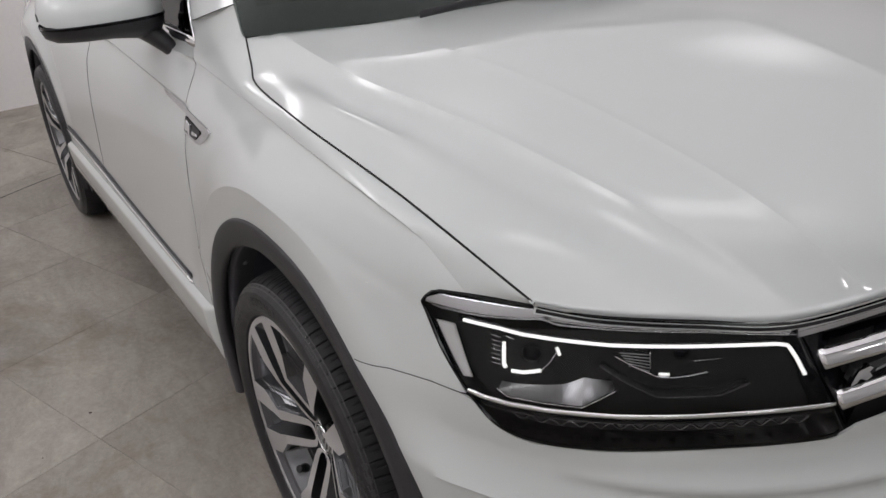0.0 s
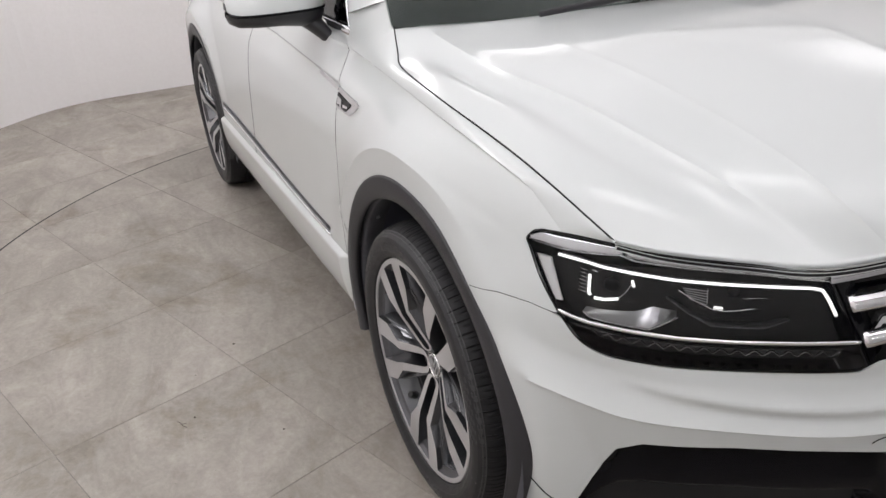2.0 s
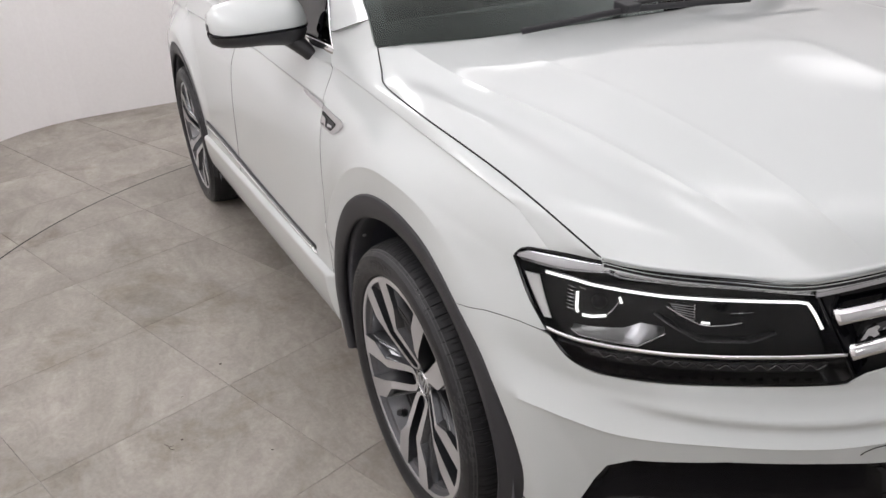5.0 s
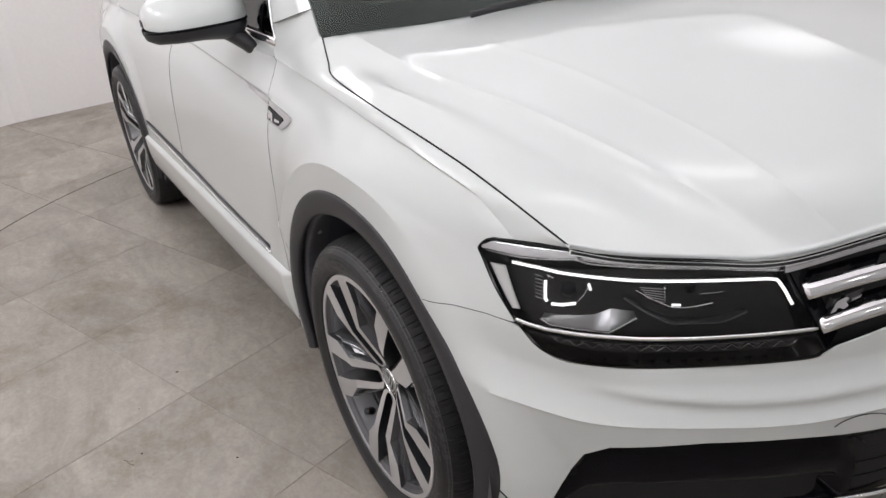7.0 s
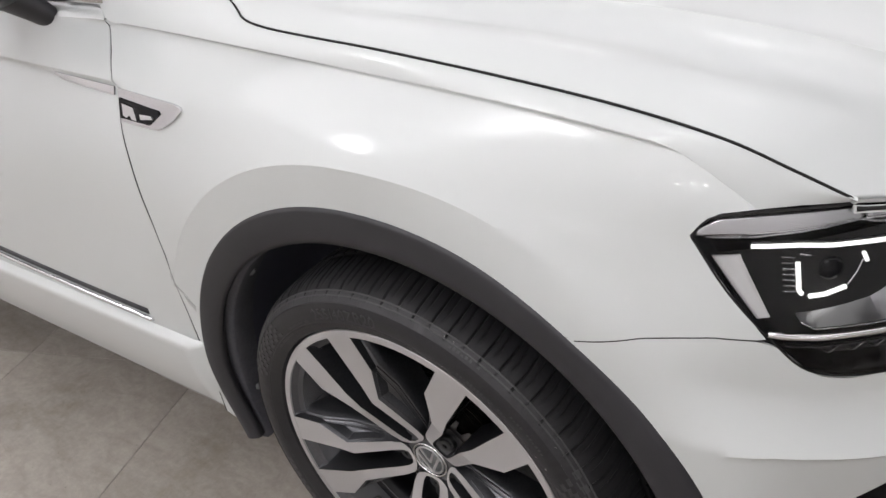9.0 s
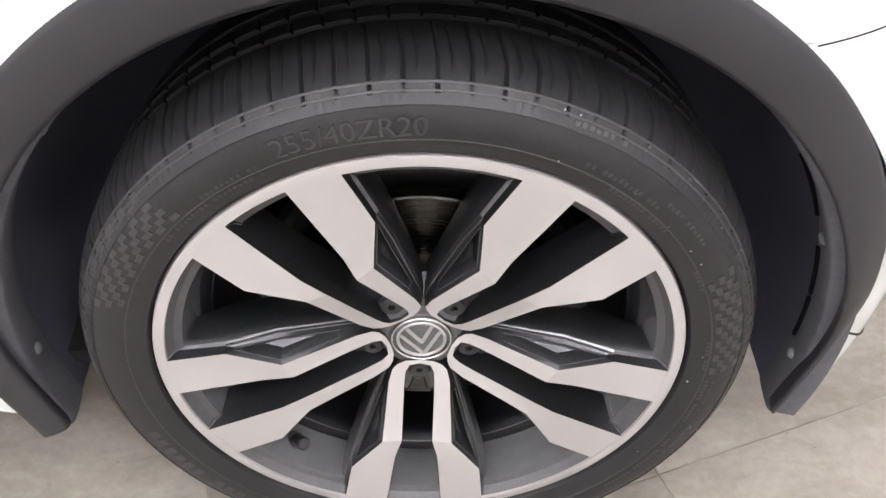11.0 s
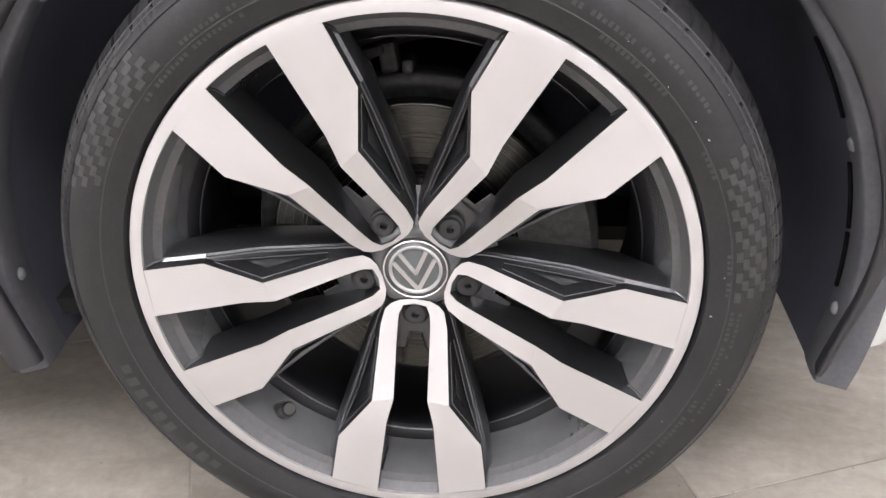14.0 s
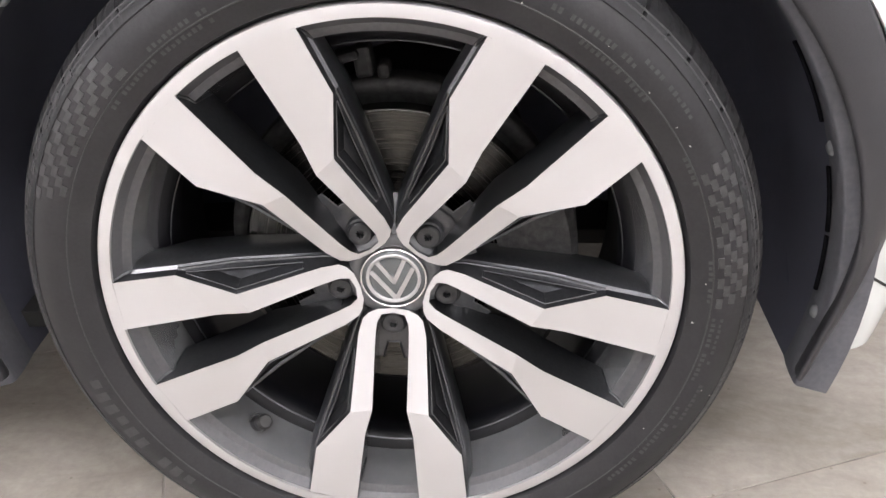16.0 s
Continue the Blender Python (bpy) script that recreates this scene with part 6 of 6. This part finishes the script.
sv, sf = revolve([(.10, .128), (.160, .128), (.166, .120), (.178, .120), (.180, .126), (.180, .150)], 96)
SHIELD_ME = mesh("dust_shield", sv, facing(sv, sf, lambda p: np.array((0, -1.0, 0))), CAST)


def knuckle_mesh():
    """Cast arms and a hose clamp that show over the disc."""
    made = []
    for name, a, r, sx, sz_, d in (("steering_knuckle", 98, .196, .018, .030, .135), ("track_rod", 104, .205, .040, .010, .128), ("hose_clamp", 92, .188, .012, .014, .124), ("strut_foot", 60, .205, .050, .026, .150), ("brake_hose", 118, .190, .016, .016, .128)):
        bm = bmesh.new()
        q = math.radians(a)
        box(bm, sx, .03, sz_, pose(r * math.cos(q), d, r * math.sin(q), 0, 90 - a, 0), .004)
        me = bpy.data.meshes.new(name)
        bm.to_mesh(me)
        bm.free()
        me.materials.append(CAST)
        made.append((me, ""))
    return made


KNUCKLE = knuckle_mesh()
CAL_ME = mesh("caliper", *caliper_mesh(), CAST, False)
SIZE_ME = text_on_ring("255/40ZR20", .3015, 103, .0250, -.0122, "size_marking")
SIZE_ME.materials.clear()
SIZE_ME.materials.append(RAISED)
SIZE_ME.update()
BAR_ME = []


def wall_depth(r):
    return float(np.interp(r, [.28, .290, .300, .310, .318, .3265, .334, .3385], [-.0032, -.0085, -.0118, -.0125, -.0115, -.0080, -.0030, .0030]))


# rows of unreadable raised marks: middle angle, inner radius, span in degrees, height
for mid_, r_, w_, h_ in ((52, .291, 15, .005), (66, .3305, 9, .004), (30, .292, 6, .005), (213, .304, 30, .014), (8, .292, 9, .004), (250, .294, 10, .005), (58, .303, 16, .005), (44, .312, 12, .004), (-6, .299, 14, .004),
                         (-4, .306, 10, .003), (130, .290, 24, .004), (124, .299, 12, .004), (278, .306, 26, .014), (330, .300, 22, .005), (342, .309, 12, .004)):
    vv, fv_ = [], []
    pitch = max(1.05, h_ * 210)
    cnt = max(3, int(w_ / pitch))
    for q in range(cnt):
        if (q * 7 + int(mid_)) % 9 == 0:
            continue
        a0 = math.radians(mid_ + w_ / 2 - w_ * q / cnt)
        a1 = a0 - math.radians(w_ / cnt * .62)
        top_ = h_ * (1.0 if (q + int(mid_)) % 3 else .72)
        base = len(vv)
        for r, a in ((r_, a0), (r_, a1), (r_ + top_, a1), (r_ + top_, a0)):
            vv.append((r * math.cos(a), wall_depth(r) - .0007, r * math.sin(a)))
        fv_.append((base, base + 1, base + 2, base + 3))
    BAR_ME.append(mesh("raised_marking", vv, facing(vv, fv_, lambda p: np.array((0, -1.0, 0))), RAISED, False))
# fine raised rings round the tyre wall and its shoulder
TYRE_RIBS = []
for prof_ in ([(.2956, -.0104), (.2963, -.0116), (.2970, -.0107)], [(.3347, -.0019), (.3357, -.0018), (.3364, .0003)], [(.3394, .0038), (.3404, .0037), (.3411, .0062)]):
    v, f = revolve(prof_, 240)
    TYRE_RIBS.append(mesh("tyre_rib", v, facing(v, f, lambda p: np.array((0, -1.0, 0)) + p * .5), RAISED))
# pale grains of grit caught on the tyre wall
gv, gf = [], []
for q in range(15):
    r_, a_ = .284 + .058 * random.random(), math.radians(-75 + 150 * random.random())
    w_, c_ = .0004 + .0007 * random.random() ** 2, 2 * math.pi * random.random()
    base = len(gv)
    dp = float(np.interp(r_, [.28, .290, .300, .310, .318, .3265, .334, .3385, .3445], [-.0032, -.0085, -.0118, -.0125, -.0115, -.0080, -.0030, .0030, .0115]))
    x_, z_ = r_ * math.cos(a_), r_ * math.sin(a_)
    for k in range(4):
        t_ = c_ + k * math.pi / 2
        gv.append((x_ + w_ * (1.9 if k % 2 else 1) * math.cos(t_), dp + .0004, z_ + w_ * (1.9 if k % 2 else 1) * math.sin(t_)))
    gv.append((x_, dp - .0009, z_))
    gf += [(base + k, base + (k + 1) % 4, base + 4) for k in range(4)]
GRIT_ME = mesh("grit", gv, facing(gv, gf, lambda p: np.array((0, -1.0, 0))), mat("pale_grit", (0.5, 0.49, 0.46), 0.8), False)
CHECK_ME = [mesh("chequer_relief", *emboss_patch(mid_, .300, .338, 26, 7, 13, 0), RAISED, False) for mid_ in (16, 148, 282)]


def wheel(cx, y, flip, spin):
    w = part_mesh("wheel", WHEEL_ME, car, "two-tone alloy wheel with five double spokes, dark flanks and bright turned faces")
    w.matrix_parent_inverse = CAR_INV
    w.matrix_basis = pose(cx, y, ZW, 0, 0, 180 if flip else 0) @ pose(0, 0, 0, 0, -spin, 0)
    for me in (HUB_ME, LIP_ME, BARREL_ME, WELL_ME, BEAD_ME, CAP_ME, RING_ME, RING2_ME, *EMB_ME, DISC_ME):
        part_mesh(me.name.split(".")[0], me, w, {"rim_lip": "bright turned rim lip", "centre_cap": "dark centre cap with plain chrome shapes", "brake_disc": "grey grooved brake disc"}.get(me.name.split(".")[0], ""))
    for k in range(5):
        a = math.radians(-90 + 72 * k)
        part_mesh("spoke", SPOKE_ME, w, "dark anthracite double spoke", pose(0, 0, 0, 0, -72 * k, 0))
        part_mesh("spoke_face", FACE_ME, w, "bright diamond-turned face of a double spoke", pose(0, 0, 0, 0, -72 * k, 0))
        part_mesh("wheel_bolt", BOLT_ME, w, "black wheel bolt", pose(.056 * math.cos(a), 0, .056 * math.sin(a), 0, -(-90 + 72 * k), 0))
    a = math.radians(-127.5)
    part_mesh("valve", VALVE_ME, w, "", Matrix.Translation((.2335 * math.cos(a), .036, .2335 * math.sin(a))) @ Vector((-math.cos(a), -.75, -math.sin(a))).to_track_quat("Z", "Y").to_matrix().to_4x4())
    # rubber, flattened where it stands
    part_mesh("tyre", TYRE_ME, w, "black low-profile tyre with raised markings")
    part_mesh("tread", TREAD_ME, w, "matt black tread with cross grooves")
    part_mesh("size_marking", SIZE_ME, w, "raised tyre size lettering")
    for me in TYRE_RIBS:
        part_mesh("tyre_rib", me, w)
    for me in BAR_ME:
        tagged(part_mesh("raised_marking", me, w), kind="stuff")
    tagged(part_mesh("grit", GRIT_ME, w, "pale grains of grit"), kind="stuff")
    for me in CHECK_ME:
        tagged(part_mesh("chequer_relief", me, w), kind="stuff")
    c = part_mesh("caliper", CAL_ME, car, "cast grey brake caliper")
    c.matrix_parent_inverse = CAR_INV
    c.matrix_basis = pose(cx, y, ZW, 0, 0, 180 if flip else 0) @ pose(0, 0, 0, 0, 8, 0)
    for me, label in ((SHIELD_ME, "dark dust shield behind the brake disc"), *KNUCKLE):
        k = part_mesh(me.name.split(".")[0], me, car, label)
        k.matrix_parent_inverse = CAR_INV
        k.matrix_basis = pose(cx, y, ZW, 0, 0, 180 if flip else 0)
    return w


for cx, y, flip in ((0, -.900, False), (-WB, -.895, False), (0, .900, True), (-WB, .895, True)):
    wheel(cx, y, flip, ROT if cx == 0 else 22)


# ---- floor ----
TILE_W, TILE_DIR = .605, math.radians(18.82)
TILE_O = (-.815, -1.203)
TABLE_R = 2.225


def floor():
    ax, ay = ROOM
    bm = bmesh.new()
    bmesh.ops.create_circle(bm, cap_ends=True, segments=64, radius=4.5, matrix=pose(ax, ay, -.006))
    bmesh.ops.solidify(bm, geom=bm.faces[:], thickness=.2)
    me = bpy.data.meshes.new("floor")
    bm.to_mesh(me)
    bm.free()
    me.materials.append(GROUT)
    fl = tagged(new("floor", me), "grey beige cement-look tiled showroom floor", "floor", kind="structure")
    bm = bmesh.new()
    bmesh.ops.create_circle(bm, cap_ends=True, segments=160, radius=TABLE_R, matrix=pose(ax, ay, -.0015))
    bmesh.ops.solidify(bm, geom=bm.faces[:], thickness=.004)
    me = bpy.data.meshes.new("turntable")
    bm.to_mesh(me)
    bm.free()
    me.materials.append(GROUT)
    tt = tagged(new("turntable", me), "round tiled turntable set flush in the floor", "turntable", kind="structure")
    c, s = math.cos(TILE_DIR), math.sin(TILE_DIR)
    g = .0011
    half = TILE_W / 2 - g

    def slab(poly, z, h, name, parent):
        n = len(poly)
        cen = np.mean(poly, axis=0)
        verts = []
        for zz, sh in ((z - h, 0), (z - .0012, 0), (z, .0014)):
            for p in poly:
                d = cen - p
                d = d / max(1e-6, np.linalg.norm(d))
                q = p + d * sh
                verts.append((q[0], q[1], zz))
        faces = [tuple(range(2 * n, 3 * n))]
        for a in (0, 1):
            for i in range(n):
                faces.append((a * n + i, a * n + (i + 1) % n, (a + 1) * n + (i + 1) % n, (a + 1) * n + i))
        part_mesh(name, mesh(name, verts, faces, TILE, False), parent)

    def clip(poly):
        """Part of the square inside the turntable's circle."""
        R, out = TABLE_R - .001, []
        ctr = np.array((ax, ay))
        seg = 8
        m = len(poly)
        for i in range(m):
            p, q = poly[i], poly[(i + 1) % m]
            inside = np.linalg.norm(p - ctr) <= R
            d = q - p
            A, B, C = d @ d, 2 * d @ (p - ctr), (p - ctr) @ (p - ctr) - R * R
            disc = B * B - 4 * A * C
            ts = sorted(t for t in ((-B - math.sqrt(disc)) / (2 * A), (-B + math.sqrt(disc)) / (2 * A)) if 0 < t < 1) if disc > 0 else []
            if inside:
                out.append((p, False))
            for t in ts:
                out.append((p + d * t, True))
        res = []
        for i, (p, on) in enumerate(out):
            res.append(p)
            q, on2 = out[(i + 1) % len(out)]
            if on and on2:
                a0 = math.atan2(*(p - ctr)[::-1])
                a1 = math.atan2(*(q - ctr)[::-1])
                da = (a1 - a0 + math.pi) % (2 * math.pi) - math.pi
                if 0 < da < 1.0:
                    for k in range(1, seg):
                        res.append(ctr + R * np.array((math.cos(a0 + da * k / seg), math.sin(a0 + da * k / seg))))
        return res

    for i in range(-10, 9):
        for j in range(-7, 12):
            cx = TILE_O[0] + (i + .5) * TILE_W * c - (j + .5) * TILE_W * s
            cy = TILE_O[1] + (i + .5) * TILE_W * s + (j + .5) * TILE_W * c
            sq = [np.array((cx + u * half * c - v * half * s, cy + u * half * s + v * half * c)) for u, v in ((-1, -1), (1, -1), (1, 1), (-1, 1))]
            d = [np.linalg.norm(p - np.array((ax, ay))) for p in sq]
            reach = [max((p[0] - ax) * math.cos(math.radians(45 * q)) + (p[1] - ay) * math.sin(math.radians(45 * q)) for q in range(8)) for p in sq]
            if min(reach) > 3.87:
                continue
            if min(d) < TABLE_R:
                poly = clip(sq) if max(d) > TABLE_R else sq
                if len(poly) > 2:
                    slab(poly, 0.0, .0015, "tile", tt)
            if max(d) > TABLE_R:
                slab(sq, -.002, .004, "tile", fl)
    # dark slot round the turntable
    verts = []
    n = 240
    prof = [(TABLE_R - .0005, -.0005), (TABLE_R + .005, -.0008), (TABLE_R + .011, -.0012), (TABLE_R + .0115, -.003)]
    for k in range(n):
        a = 2 * math.pi * k / n
        for r, z in prof:
            verts.append((ax + r * math.cos(a), ay + r * math.sin(a), z))
    ob = new("turntable_gap", mesh("turntable_gap", verts, facing(verts, grid_faces(n, 4, True), lambda p: np.array((0, 0, 1.0))), STEEL_GAP))
    tagged(ob, "narrow dark gap round the turntable", "gap", kind="structure")


floor()


# ---- litter on the floor ----
def twig():
    """A dry stalk with one short branch."""
    line = curve3([(-.024, -.004, .0030), (-.010, .001, .0024), (.006, -.001, .0032), (.021, .005, .0026)], 6)
    v, f = tube(line, .0016, .0014, sides=6)
    ob = new("twig", mesh("twig", v, f, BARK))
    ob.matrix_world = pose(-.58, -1.43, -.001, 0, 0, 15)
    tagged(ob, "small dry brown twig lying on the tiles", "twig")
    v, f = tube(curve3([(-.004, .0005, .0028), (.000, .008, .0034), (.003, .012, .003)], 5), .0011, .001, sides=6)
    part_mesh("side_shoot", mesh("side_shoot", v, f, BARK), ob)


BARK = grain(mat("dry_bark", (0.06, 0.045, 0.035), 0.8), 400, (0.03, 0.022, 0.018), (0.10, 0.075, 0.055))
twig()


def crumb(x, y, r, turn):
    bm = bmesh.new()
    bmesh.ops.create_icosphere(bm, subdivisions=1, radius=r)
    for v in bm.verts:
        k = .7 + .6 * random.random()
        v.co = (v.co.x * 1.5 * k, v.co.y * k, v.co.z * .6 * k + r * .4)
    me = bpy.data.meshes.new("crumb")
    bm.to_mesh(me)
    bm.free()
    me.materials.append(BARK)
    ob = new("crumb", me)
    ob.matrix_world = pose(x, y, 0, 0, 0, turn)
    tagged(ob, "tiny dark crumb of dirt on the tiles", "dirt", group="crumbs of dirt")


for x, y, r, turn in ((-.60, -1.39, .003, 30), (-.96, -1.20, .0035, 80), (-.83, -1.35, .002, 10), (-.41, -1.17, .003, 50)):
    crumb(x, y, r, turn)
